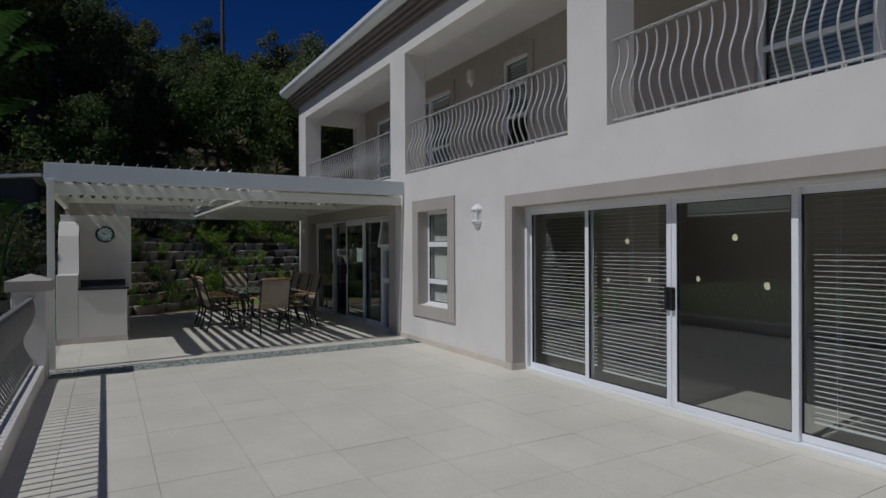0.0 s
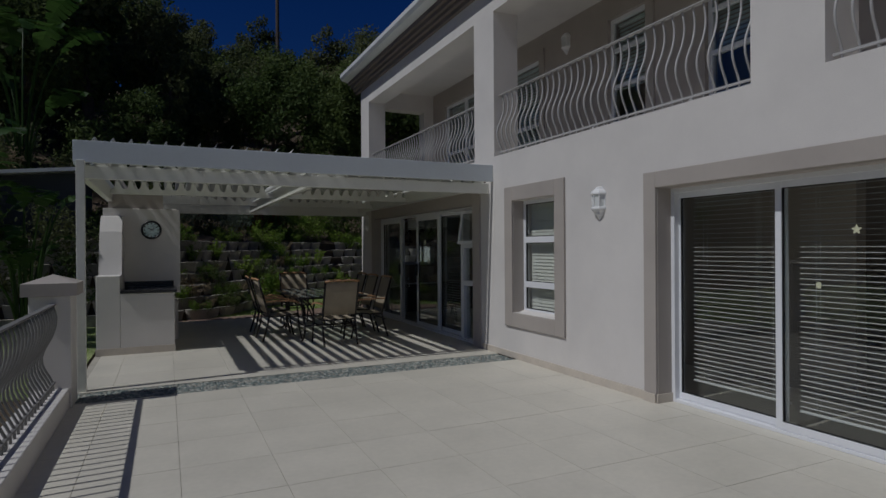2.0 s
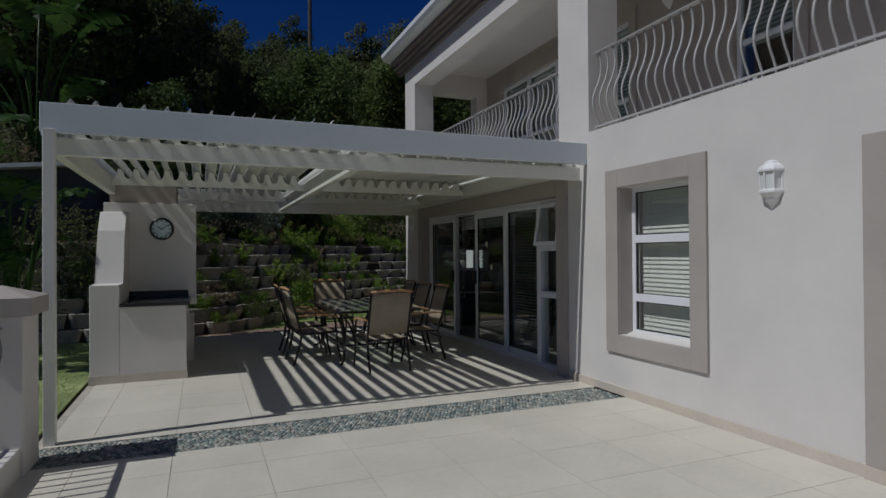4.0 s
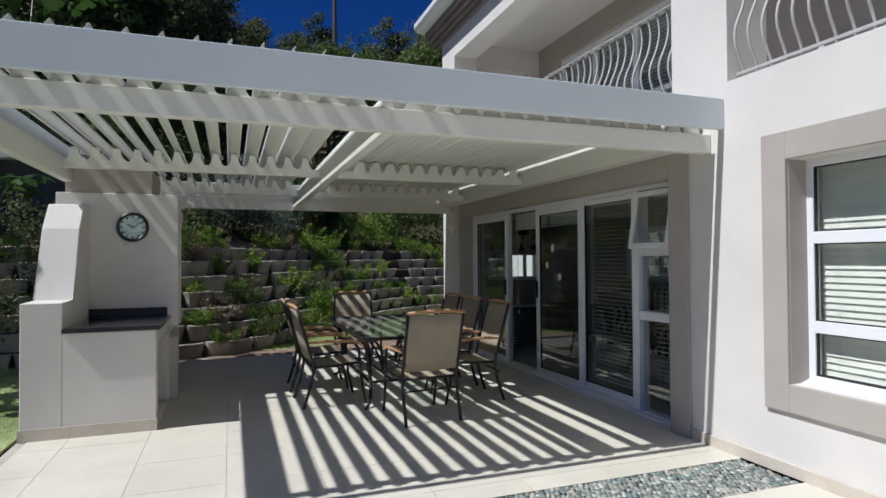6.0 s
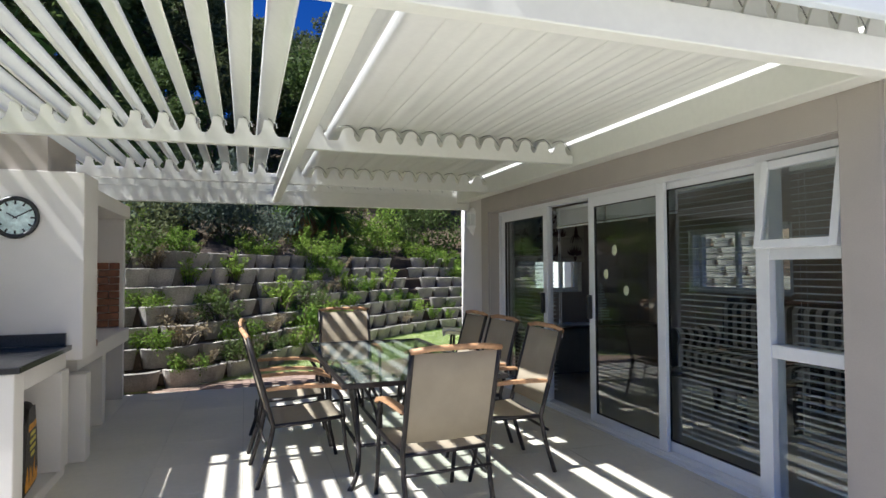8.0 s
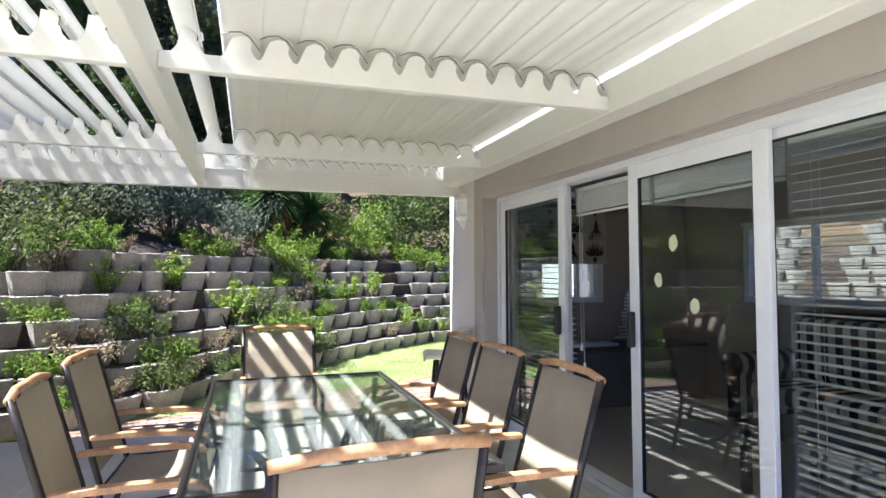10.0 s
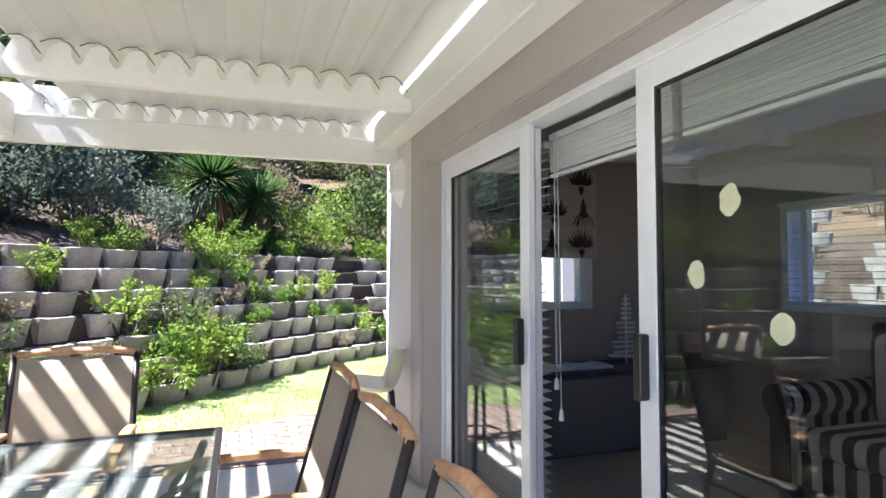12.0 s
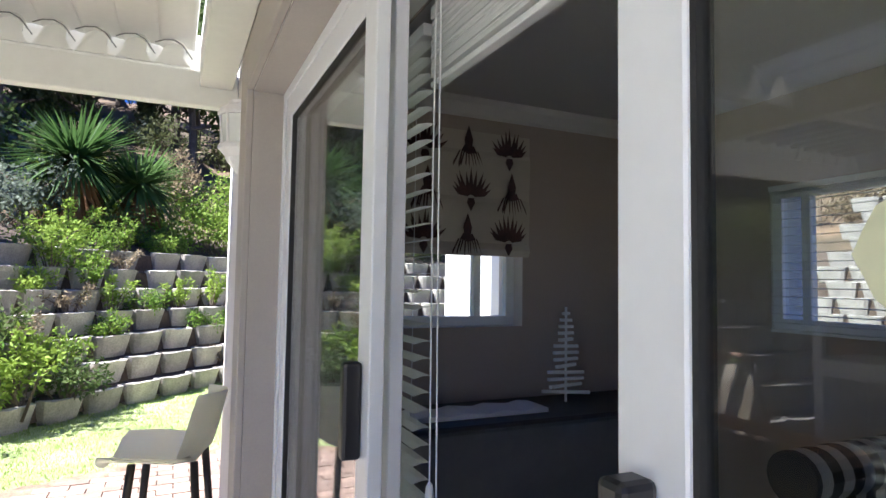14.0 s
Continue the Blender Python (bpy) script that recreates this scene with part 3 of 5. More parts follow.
# top light, hinged at its head and pushed outwards
v = thing("vent_sash", (X2 - 0.01, 0, 2.09), 0)
v.parent = d2
boxes("vent_frame", M_ALU, frame_rows(-0.02, 0.02, D2[0] + 0.05, 10.14, -0.54, 0, 0.05), v, w=0.003)
g = boxes("pane", M_GLASS, [(-0.003, 0.003, D2[0] + 0.1, 10.09, -0.49, -0.05)], v)
g.visible_shadow = False
v.matrix_basis = pose(X2 - 0.01, 0, 2.09, 0, 9, 0)

blind("venetian_blind", 5.40, 10.25, 11.14, 2.08, 0.12, 0.044, tilt=12, half=0.016, label="lowered grey venetian blind behind the glass")
blind("venetian_blind", 5.40, 9.62, 10.13, 2.08, 0.12, 0.044, tilt=12, half=0.016, label="narrow lowered venetian blind beside the mullion")
blind("venetian_blind", 5.42, 13.15, 14.2, 2.08, 0.10, 0.046, tilt=8, label="lowered venetian blind with its slats turned flat")
raised_blind("venetian_blind", 5.42, 12.2, 13.1, 2.10, 0.22)
raised_blind("venetian_blind", 5.42, 11.2, 12.15, 2.10, 0.22)
c = thing("blind_cord", (5.37, 12.99, 0), 0, "pair of white blind cords with tassels", "blind cord")
for k, (dy, zb) in enumerate(((0, 0.86), (-0.03, 0.72))):
    bm = bmesh.new()
    tube(bm, [(0, dy, 2.08), (0, dy * 1.2, 1.5), (0.004, dy * 1.4, zb)], 0.0022, 6)
    cord = part("cord", bm, M_WHITE, c)
    bm = bmesh.new()
    lathe(bm, [(0.004, 0.03), (0.009, 0.02), (0.013, -0.02), (0.010, -0.025)], (0.004, dy * 1.4, zb), 10)
    part("tassel", bm, M_WHITE, cord)
for y, z, r in ((11.765, 1.60, 0.046), (11.895, 1.39, 0.043), (11.60, 1.25, 0.045)):
    sticker(X2 + 0.0265, y, z, r, y)

# upstairs doors and windows
# pale blue slats: sky reflected in the panes, put into added closed blinds
M_BALCSLAT = material("sky_reflection_slat", (0.68, 0.76, 0.76), 0.4, vary=0.05, scale=3, fine=20, bump=0.0)
for i, (a_, b_, z0, z1) in enumerate(BALC):
    w = thing("window_%d" % (i + 2), (0, 0, 0), 0, "white aluminium balcony %s with glass" % ("door" if z0 < 3 else "window"), "window", kind="structure")
    boxes("window_frame", M_ALU, frame_rows(BW + 0.03, BW + 0.09, a_, b_, z0, z1, 0.06), w, w=0.003)
    n = 4 if b_ - a_ > 3 else 2 if b_ - a_ > 1.2 else 1
    zs = (z0, z0 + 0.45 * (z1 - z0), z1) if z0 < 3 else (z0, z0 + 0.36 * (z1 - z0), z0 + 0.7 * (z1 - z0), z1)
    for z in zs[1:-1]:
        boxes("transom", M_ALU, [(BW + 0.03, BW + 0.09, a_ + 0.06, b_ - 0.06, z - 0.03, z + 0.03)], w, w=0.003)
    for k in range(1, n):
        ym = a_ + (b_ - a_) * k / n
        boxes("mullion", M_ALU, [(BW + 0.028, BW + 0.092, ym - 0.05, ym + 0.05, z0 + 0.06, z1 - 0.06)], w, w=0.003)
    g = boxes("pane", M_GLASS, [(BW + 0.058, BW + 0.062, a_ + 0.06, b_ - 0.06, z0 + 0.06, z1 - 0.06)], w)
    g.visible_shadow = False
    structure("trim_window_%d" % (i + 2), M_TAUPE, [(BW - 0.03, BW, a_ - 0.15, a_, max(z0 - 0.15, 2.79), z1 + 0.15), (BW - 0.03, BW, b_, b_ + 0.15, max(z0 - 0.15, 2.79), z1 + 0.15), (BW - 0.03, BW, a_, b_, z1, z1 + 0.15)], "taupe band round the balcony opening", "trim")
    blind("venetian_blind", BW + 0.16, a_ + 0.05, b_ - 0.05, z1 - 0.05, z0 + (0.05 if z0 < 3 else 0.55), 0.055, 66, label="closed venetian blind added behind balcony glass, pale like its sky reflection", mat=M_BALCSLAT)
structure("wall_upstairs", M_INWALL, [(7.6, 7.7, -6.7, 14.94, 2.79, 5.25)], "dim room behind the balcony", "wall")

# far end windows of the dining room
for nm, rows, g0 in (("window_8", [(5.8, 6.86, 15.04, 15.1, 1.09, 1.15), (5.8, 6.86, 15.04, 15.1, 2.19, 2.25), (5.8, 5.86, 15.04, 15.1, 1.15, 2.19), (6.80, 6.86, 15.04, 15.1, 1.15, 2.19), (6.56, 6.61, 15.04, 15.1, 1.15, 2.19)], (5.86, 6.8, 15.065, 15.07, 1.15, 2.19)),
                     ("window_9", [(8.06, 8.12, 12.4, 14.06, 1.12, 1.18), (8.06, 8.12, 12.4, 14.06, 1.89, 1.95), (8.06, 8.12, 12.4, 12.46, 1.18, 1.89), (8.06, 8.12, 14.0, 14.06, 1.18, 1.89), (8.06, 8.12, 13.83, 13.88, 1.18, 1.89), (8.06, 8.12, 13.2, 13.25, 1.18, 1.89)], (8.085, 8.09, 12.46, 14.0, 1.18, 1.89))):
    w = thing(nm, (0, 0, 0), 0, "white framed window looking onto the planted wall", "window", kind="structure")
    boxes("window_frame", M_ALU, rows, w, w=0.003)
    g = boxes("pane", M_GLASS, [g0], w)
    g.visible_shadow = False
blind("venetian_blind", 8.02, 12.42, 14.04, 1.96, 1.12, 0.05, tilt=4, label="lowered open venetian blind in the rear window")


# ---- wall lamps ----
def wall_lantern(x, y, z, s=1.0):
    """White half-hexagon lantern; (x, y, z) on the wall at its middle."""
    L = thing("wall_lantern", (x, y, z), 0, "white cast wall lantern with glass panes", "wall lamp", "white wall lanterns")

    def half(r, zz):
        return [(-r * math.sin(math.pi * k / 4) - 0.002, -r * math.cos(math.pi * k / 4), zz) for k in range(5)]

    def loft(levels, name, mat):
        bm = bmesh.new()
        rings = [[bm.verts.new(Vector(p) * s) for p in half(r, zz)] for r, zz in levels]
        for a, b in zip(rings, rings[1:]):
            for k in range(4):
                bm.faces.new((a[k], a[k + 1], b[k + 1], b[k]))
            bm.faces.new((a[4], a[0], b[0], b[4]))
        bm.faces.new(rings[0][::-1])
        bm.faces.new(rings[-1])
        return part(name, bm, mat, L)
    loft([(0.02, 0.17), (0.05, 0.16), (0.055, 0.145), (0.085, 0.125), (0.10, 0.10), (0.10, 0.085)], "cap", M_WHITE)
    loft([(0.082, 0.085), (0.074, -0.05)], "glass", M_LAMPGLASS)
    loft([(0.088, -0.05), (0.095, -0.06), (0.095, -0.075), (0.06, -0.11), (0.055, -0.13), (0.03, -0.16), (0.012, -0.185), (0.004, -0.19)], "base", M_WHITE)
    for k in range(5):
        bm = bmesh.new()
        a, b = Vector(half(0.086, 0.086)[k]) * s, Vector(half(0.078, -0.052)[k]) * s
        tube(bm, [a, b], 0.007 * s, 6)
        part("bar", bm, M_WHITE, L)
    return L


wall_lantern(F, 6.66, 1.98)
wall_lantern(F, 14.78, 2.09, 1.05)
wall_lantern(BW, 9.55, 4.87)
wall_lantern(BW, 4.9, 4.88)


# ---- louvred pergola ----
PY0, PY1 = 9.0, 15.06
perg = thing("pergola", (0, 0, 0), 0, "cream aluminium louvred pergola with half its blades open", "pergola")
boxes("fascia", M_FASCIA, [(-0.07, F - 0.002, 8.955, 9.0, 2.445, 2.68)], perg, "pale grey front fascia", 0.004)
boxes("fascia", M_FASCIA, [(-0.07, -0.02, 9.0, PY1 + 0.02, 2.42, 2.66)], perg, "pale grey side fascia", 0.004)
boxes("beam", M_PERGOLA, [(-0.02, F - 0.002, 9.09, 9.17, 2.285, 2.432)], perg, w=0.004)
boxes("beam", M_PERGOLA, [(-0.02, F - 0.002, 14.90, 14.98, 2.25, 2.425)], perg, w=0.004)
boxes("fascia", M_PERGOLA, [(-0.02, F - 0.002, 15.03, 15.075, 2.36, 2.66)], perg, "cream rear fascia", 0.004)
boxes("beam", M_PERGOLA, [(-0.02, 0.06, 9.17, 14.90, 2.27, 2.47)], perg, w=0.004)
boxes("beam", M_PERGOLA, [(2.46, 2.54, 9.17, 14.90, 2.285, 2.5)], perg, w=0.004)
boxes("wall_beam", M_PERGOLA, [(4.888, F - 0.032, 9.17, 14.90, 2.345, 2.62)], perg, w=0.006)
RAILS = (11.9, 13.84)
TEETH = (9.165, 11.9, 13.84, 14.925)
for y in RAILS:
    for a_, b_ in ((0.06, 2.46), (2.54, 4.886)):
        boxes("rail", M_PERGOLA, [(a_, b_, y - 0.03, y + 0.03, 2.36, 2.44)], perg, w=0.004)
boxes("post", M_PERGOLA, [(-0.035, 0.045, 8.872, 8.953, -0.03, 2.46)], perg, w=0.004)


def blade_mesh(tilt, width=0.214):
    bm = bmesh.new()
    n = 13
    up = [(-1 + 2 * i / (n - 1)) for i in range(n)]
    low = lambda u: -0.046 * (1 - u * u) * (1.0 - 0.6 * u) + 0.012 * math.sin(u * 3)
    ring = [(u * width / 2, low(u) + 0.010) for u in up] + [(u * width / 2, low(u)) for u in up[::-1]]
    a = radians(tilt)
    ring = [(x * math.cos(a) + z * math.sin(a), -x * math.sin(a) + z * math.cos(a)) for x, z in ring]
    prism(bm, ring, 9.03, 15.02)
    me = mesh_of("blade", bm, M_PERGOLA, True)
    me.polygons[len(ring)].use_smooth = me.polygons[len(ring) + 1].use_smooth = False
    return me


def bracket_mesh(tilt, zc):
    bm = bmesh.new()
    foot = 2.435 - zc
    if tilt > 40:
        ring = [(-0.075, foot), (0.075, foot), (0.05, foot + 0.03), (0.035, foot + 0.075), (0.03, foot + 0.12), (-0.03, foot + 0.125), (-0.036, foot + 0.075), (-0.05, foot + 0.03)]
    else:
        ring = [(-0.085, foot), (0.078, foot), (0.060, foot + 0.018), (0.045, foot + 0.048), (0.050, foot + 0.080), (0.030, foot + 0.108), (-0.005, foot + 0.112), (-0.038, foot + 0.095), (-0.055, foot + 0.060), (-0.068, foot + 0.025)]
    prism(bm, ring, -0.008, 0.008)
    # curved clip that holds the blade
    pts = [(0.0, foot + 0.125), (0.035, foot + 0.118), (0.058, foot + 0.095), (0.064, foot + 0.065)]
    tube(bm, [(x, -0.012, z) for x, z in pts], 0.005, 5)
    return mesh_of("bracket", bm, M_PERGOLA)


M_CLIP = material("grey_steel_clip", (0.22, 0.22, 0.20), 0.45, metal=0.5, vary=0.1, bump=0.0)


def clip_mesh(tilt, zc):
    """Thin steel strip that follows the blade's underside over its bracket."""
    bm = bmesh.new()
    foot = 2.435 - zc
    if tilt > 40:
        pts = [(0.0, foot + 0.135), (0.03, foot + 0.12), (0.045, foot + 0.09), (0.04, foot + 0.06)]
    else:
        pts = [(-0.085, foot + 0.098), (-0.045, foot + 0.118), (0.0, foot + 0.124), (0.04, foot + 0.105), (0.066, foot + 0.07), (0.088, foot + 0.04)]
    tube(bm, [(x, -0.016, z) for x, z in pts], 0.0032, 5)
    return mesh_of("clip", bm, M_CLIP, True)


for xs0, count, pitch, tilt, zc in ((0.16, 13, 0.178, 70, 2.635), (2.665, 1, 0.18, 64, 2.60), (2.892, 8, 0.17, 21, 2.604), (2.892 + 8 * 0.17, 4, 0.17, 22, 2.604)):
    me, mb, mc = blade_mesh(tilt), bracket_mesh(tilt, zc), clip_mesh(tilt, zc)
    for i in range(count):
        o = new("blade", me)
        o.parent = perg
        o.location = (xs0 + i * pitch, 0, zc)
        for y in TEETH:
            k = new("bracket", mb)
            k.parent = o
            k.location = (0, y - 0.022, 0)
            k = new("clip", mc)
            k.parent = o
            k.location = (0, y - 0.022, 0)

# ---- barbecue unit ----
bq = thing("barbecue", (0, 0, 0), 0, "plastered built-in barbecue with a black granite counter", "barbecue")
bm = bmesh.new()
prism(bm, [(11.2, 0), (11.2, 1.13), (11.55, 1.13), (11.80, 1.78), (12.0, 2.02), (12.2, 2.04), (12.2, 0)], -0.08, 0.22, 'x')
bevel(bm, 0.006)
part("side_wing", bm, M_PLASTER, bq)
for r in ((0.222, 0.93, 11.2, 11.36, 0, 0.873), (0.222, 0.40, 11.362, 12.2, 0, 0.873), (0.402, 0.93, 11.362, 12.2, 0.75, 0.873), (0.402, 0.93, 11.362, 12.2, 0.0, 0.07), (0.402, 0.95, 12.02, 12.198, 0.072, 0.748)):
    boxes("body", M_PLASTER, [r], bq, w=0.005)
boxes("counter", M_GRANITE, [(0.222, 0.965, 11.17, 12.198, 0.876, 0.914)], bq, "polished black granite slab", 0.004)
boxes("upstand", M_GRANITE, [(0.224, 0.93, 12.165, 12.198, 0.917, 1.0)], bq, "black granite upstand")
boxes("chimney_breast", M_PLASTER, [(-0.07, 1.03, 12.2, 12.62, 0.80, 2.16)], bq, w=0.005)
boxes("rear_wall", M_PLASTER, [(-0.07, 0.25, 12.622, 14.85, 0.0, 2.16)], bq, w=0.005)
boxes("end_pier", M_PLASTER, [(0.252, 0.84, 14.77, 14.85, 0.0, 2.16)], bq, w=0.005)
boxes("lintel", M_PLASTER, [(0.252, 0.90, 12.622, 14.768, 2.02, 2.16)], bq, w=0.005)
boxes("ledge", M_PLASTER, [(0.252, 0.90, 12.622, 14.768, 0.66, 0.80)], bq, w=0.005)
boxes("pier", M_PLASTER, [(0.252, 1.0, 12.45, 12.6, 0.0, 0.66)], bq, w=0.005)
boxes("pier", M_PLASTER, [(0.252, 0.88, 13.60, 13.72, 0.0, 0.658)], bq, w=0.005)
boxes("hood", M_TAUPE, [(0.0, 0.78, 12.25, 13.0, 2.162, 2.42)], bq, "brown painted chimney hood")
boxes("skirting", M_SKIRT, [(-0.09, 0.94, 11.185, 11.198, 0, 0.1)], bq, "beige tile skirting")
for k in range(9):
    for j in range(4):
        x0 = 0.27 + j * 0.215 - (0.107 if k % 2 else 0)
        x1 = min(x0 + 0.206, 0.80)
        x0 = max(x0, 0.27)
        if x1 - x0 > 0.03:
            boxes("brick", M_BRICKRED, [(x0, x1, 14.745, 14.768, 0.815 + k * 0.08, 0.887 + k * 0.08)], bq, w=0.003)
for k in range(4):
    boxes("brick_ledge", M_BRICKRED, [(0.45, 1.022, 12.622, 12.70, 0.84 + k * 0.165, 0.895 + k * 0.165)], bq, "red brick ledge for the grid", 0.004)
boxes("brick_back", M_BRICKRED, [(0.252, 0.268, 12.63, 14.74, 0.805, 1.54)], bq, "red brick lining")

ck = thing("wall_clock", (0.61, 12.198, 1.82), 0, "round wall clock with a black rim and pale blue face", "clock")
bm = bmesh.new()
tube(bm, [(0.135 * math.cos(a), -0.02, 0.135 * math.sin(a)) for a in (2 * math.pi * k / 32 for k in range(32))], 0.016, 8, True)
part("rim", bm, M_BLACK, ck, smooth=True)
M_CLOCK = material("clock_face", (0.30, 0.50, 0.53), 0.6, vary=0.35, scale=9, fine=40, bump=0.0, tint=(0.65, 0.70, 0.68))
bm = bmesh.new()
prism(bm, [(0.13 * math.cos(2 * math.pi * k / 32), 0.13 * math.sin(2 * math.pi * k / 32)) for k in range(32)], -0.016, -0.002)
part("face", bm, M_CLOCK, ck)
for k in range(12):
    bm = bmesh.new()
    box(bm, -0.006, 0.006, -0.018, -0.016, 0.092, 0.118)
    o = part("hour_mark", bm, M_BLACK, ck)
    o.matrix_basis = pose(0, 0, 0, 0, 30 * k, 0)
for ln, ang in ((0.06, 300), (0.09, 60)):
    bm = bmesh.new()
    box(bm, -0.004, 0.004, -0.021, -0.019, -0.015, ln)
    o = part("hand_pointer", bm, M_BLACK, ck)
    o.matrix_basis = pose(0, 0, 0, 0, ang, 0)
fw = thing("firewood_bag", (0.68, 11.66, 0.07), 6, "black printed sack of firewood with orange flames under the counter", "firewood")
M_SACK = material("black_paper_sack", (0.03, 0.026, 0.024), 0.55, vary=0.4, scale=14, fine=60, bump=0.5, bump_dist=0.01)
M_FLAME = material("orange_flame_print", (0.62, 0.20, 0.02), 0.6, vary=0.3, scale=22, fine=60, tint=(0.75, 0.42, 0.04), bump=0.0)
M_SACKTEXT = material("yellow_print", (0.62, 0.55, 0.10), 0.6, vary=0.1, bump=0.0)
bm = bmesh.new()
prism(bm, [(-0.17, 0.0), (0.17, 0.0), (0.185, 0.10), (0.18, 0.34), (0.14, 0.45), (0.06, 0.50), (0.03, 0.56), (-0.04, 0.56), (-0.06, 0.50), (-0.14, 0.44), (-0.185, 0.32), (-0.185, 0.1)], -0.2, 0.2, 'x')
bevel(bm, 0.03, 2)
part("sack", bm, M_SACK, fw)
for k in range(9):
    y = -0.15 + k * 0.036
    hgt = 0.10 + 0.06 * math.sin(k * 2.3)
    bm = bmesh.new()
    prism(bm, [(y - 0.024, 0.04), (y + 0.024, 0.04), (y + 0.02, 0.04 + 0.5 * hgt), (y + 0.012 * (-1) ** k, 0.04 + hgt), (y - 0.018, 0.04 + 0.45 * hgt)], 0.2005 + 0.0006 * (k % 2), 0.2025 + 0.0006 * (k % 2), 'x')
    part("flame", bm, M_FLAME, fw, "printed orange flame")
for k, wd in enumerate((0.13, 0.16, 0.15, 0.10)):
    boxes("print_bar", M_SACKTEXT, [(0.2005, 0.2025, -wd / 2 + 0.02, wd / 2 + 0.02, 0.345 - k * 0.042, 0.368 - k * 0.042)], fw, "bar of yellow print")
boxes("print_patch", M_FLAME, [(0.2005, 0.2022, -0.09, 0.11, 0.385, 0.425)], fw, "orange printed heading")


# ---- garden furniture ----
def bar(name, pts, r, mat, parent, label="", flat=1.0, seg=8):
    bm = bmesh.new()
    tube(bm, pts, r, seg)
    return part(name, bm, mat, parent, label, True)


def arc(p0, p1, p2, n=8):
    p0, p1, p2 = Vector(p0), Vector(p1), Vector(p2)
    return [p0 * (1 - t) ** 2 + p1 * 2 * t * (1 - t) + p2 * t * t for t in (i / n for i in range(n + 1))]


def dining_chair():
    """Sling chair; the sitter looks along +y."""
    c = thing("dining_chair", (0, 0, 0), 0, "dark metal garden chair with beige mesh sling and wooden top rail", "chair", "chairs round the glass table")
    hw = 0.265
    lean = lambda z: -0.24 - (z - 0.42) * 0.28
    for s in (-1, 1):
        bar("back_leg", [(s * hw, -0.34, 0.0), (s * hw, -0.27, 0.22), (s * hw, -0.235, 0.40), (s * hw, lean(0.55), 0.55), (s * hw, lean(0.80), 0.80), (s * hw, lean(1.0), 1.0)], 0.016, M_DARKMETAL, c)
        bar("front_leg", [(s * hw, 0.30, 0.0), (s * hw, 0.25, 0.22), (s * hw, 0.235, 0.41), (s * hw, 0.22, 0.56), (s * hw, 0.17, 0.635)], 0.014, M_DARKMETAL, c)
        bar("seat_rail", [(s * hw, 0.25, 0.425), (s * hw, 0.0, 0.405), (s * hw, -0.24, 0.40)], 0.014, M_DARKMETAL, c)
        bm = bmesh.new()
        pts = [(-0.285, 0.648), (-0.15, 0.652), (0.0, 0.65), (0.14, 0.642), (0.22, 0.625), (0.255, 0.60)]
        ring = [(y, z + 0.013) for y, z in pts] + [(y, z - 0.011) for y, z in pts[::-1]]
        prism(bm, ring, s * hw - 0.024, s * hw + 0.024, 'x')
        bevel(bm, 0.006)
        part("armrest", bm, M_WOOD, c, "weathered wooden armrest")
    bm = bmesh.new()
    tube(bm, [(-hw - 0.012, lean(1.0), 0.995), (-0.15, lean(1.0) - 0.012, 1.012), (0.15, lean(1.0) - 0.012, 1.012), (hw + 0.012, lean(1.0), 0.995)], 0.017, 8)
    part("top_rail", bm, M_WOOD, c, "weathered wooden top rail", True)
    bar("stretcher", [(-hw, -0.29, 0.30), (hw, -0.29, 0.30)], 0.010, M_DARKMETAL, c)
    bar("stretcher", [(-hw, 0.24, 0.40), (hw, 0.24, 0.40)], 0.012, M_DARKMETAL, c)
    bar("stretcher", [(-hw, -0.235, 0.395), (hw, -0.235, 0.395)], 0.012, M_DARKMETAL, c)

    def sling(name, rows):
        bm = bmesh.new()
        top, low = [], []
        for y, z, ny, nz in rows:
            top.append([bm.verts.new((x, y + ny * 0.003 - sag * ny, z + nz * 0.003 - sag * nz)) for x, sag in ((-hw, 0), (-0.12, 0.008), (0, 0.012), (0.12, 0.008), (hw, 0))])
            low.append([bm.verts.new((x, y - ny * 0.003 - sag * ny, z - nz * 0.003 - sag * nz)) for x, sag in ((-hw, 0), (-0.12, 0.008), (0, 0.012), (0.12, 0.008), (hw, 0))])
        for g in (top, low):
            for a, b in zip(g, g[1:]):
                for k in range(4):
                    bm.faces.new((a[k], a[k + 1], b[k + 1], b[k]))
        for k in range(4):
            bm.faces.new((top[0][k], top[0][k + 1], low[0][k + 1], low[0][k]))
            bm.faces.new((top[-1][k], top[-1][k + 1], low[-1][k + 1], low[-1][k]))
        return part(name, bm, M_SLING, c, "beige woven mesh", True)
    sling("seat", [(0.245, 0.43, 0.2, 1), (0.12, 0.418, 0, 1), (0.0, 0.41, 0, 1), (-0.12, 0.405, 0, 1), (-0.225, 0.41, 0.2, 1)])
    sling("backrest", [(lean(0.47), 0.47, 0.96, 0.27), (lean(0.65), 0.65, 0.96, 0.27), (lean(0.82), 0.82, 0.96, 0.27), (lean(0.985), 0.985, 0.96, 0.27)])
    return c


chair = dining_chair()
chair.matrix_basis = pose(3.23, 10.82, 0, 0, 0, 4)
for x, y, turn in ((3.17, 13.42, 180), (3.90, 11.36, 88), (3.90, 12.08, 91), (3.90, 12.75, 89), (2.54, 11.72, -86), (2.52, 12.50, -92)):
    copy_thing(chair, pose(x, y, 0, 0, 0, turn))

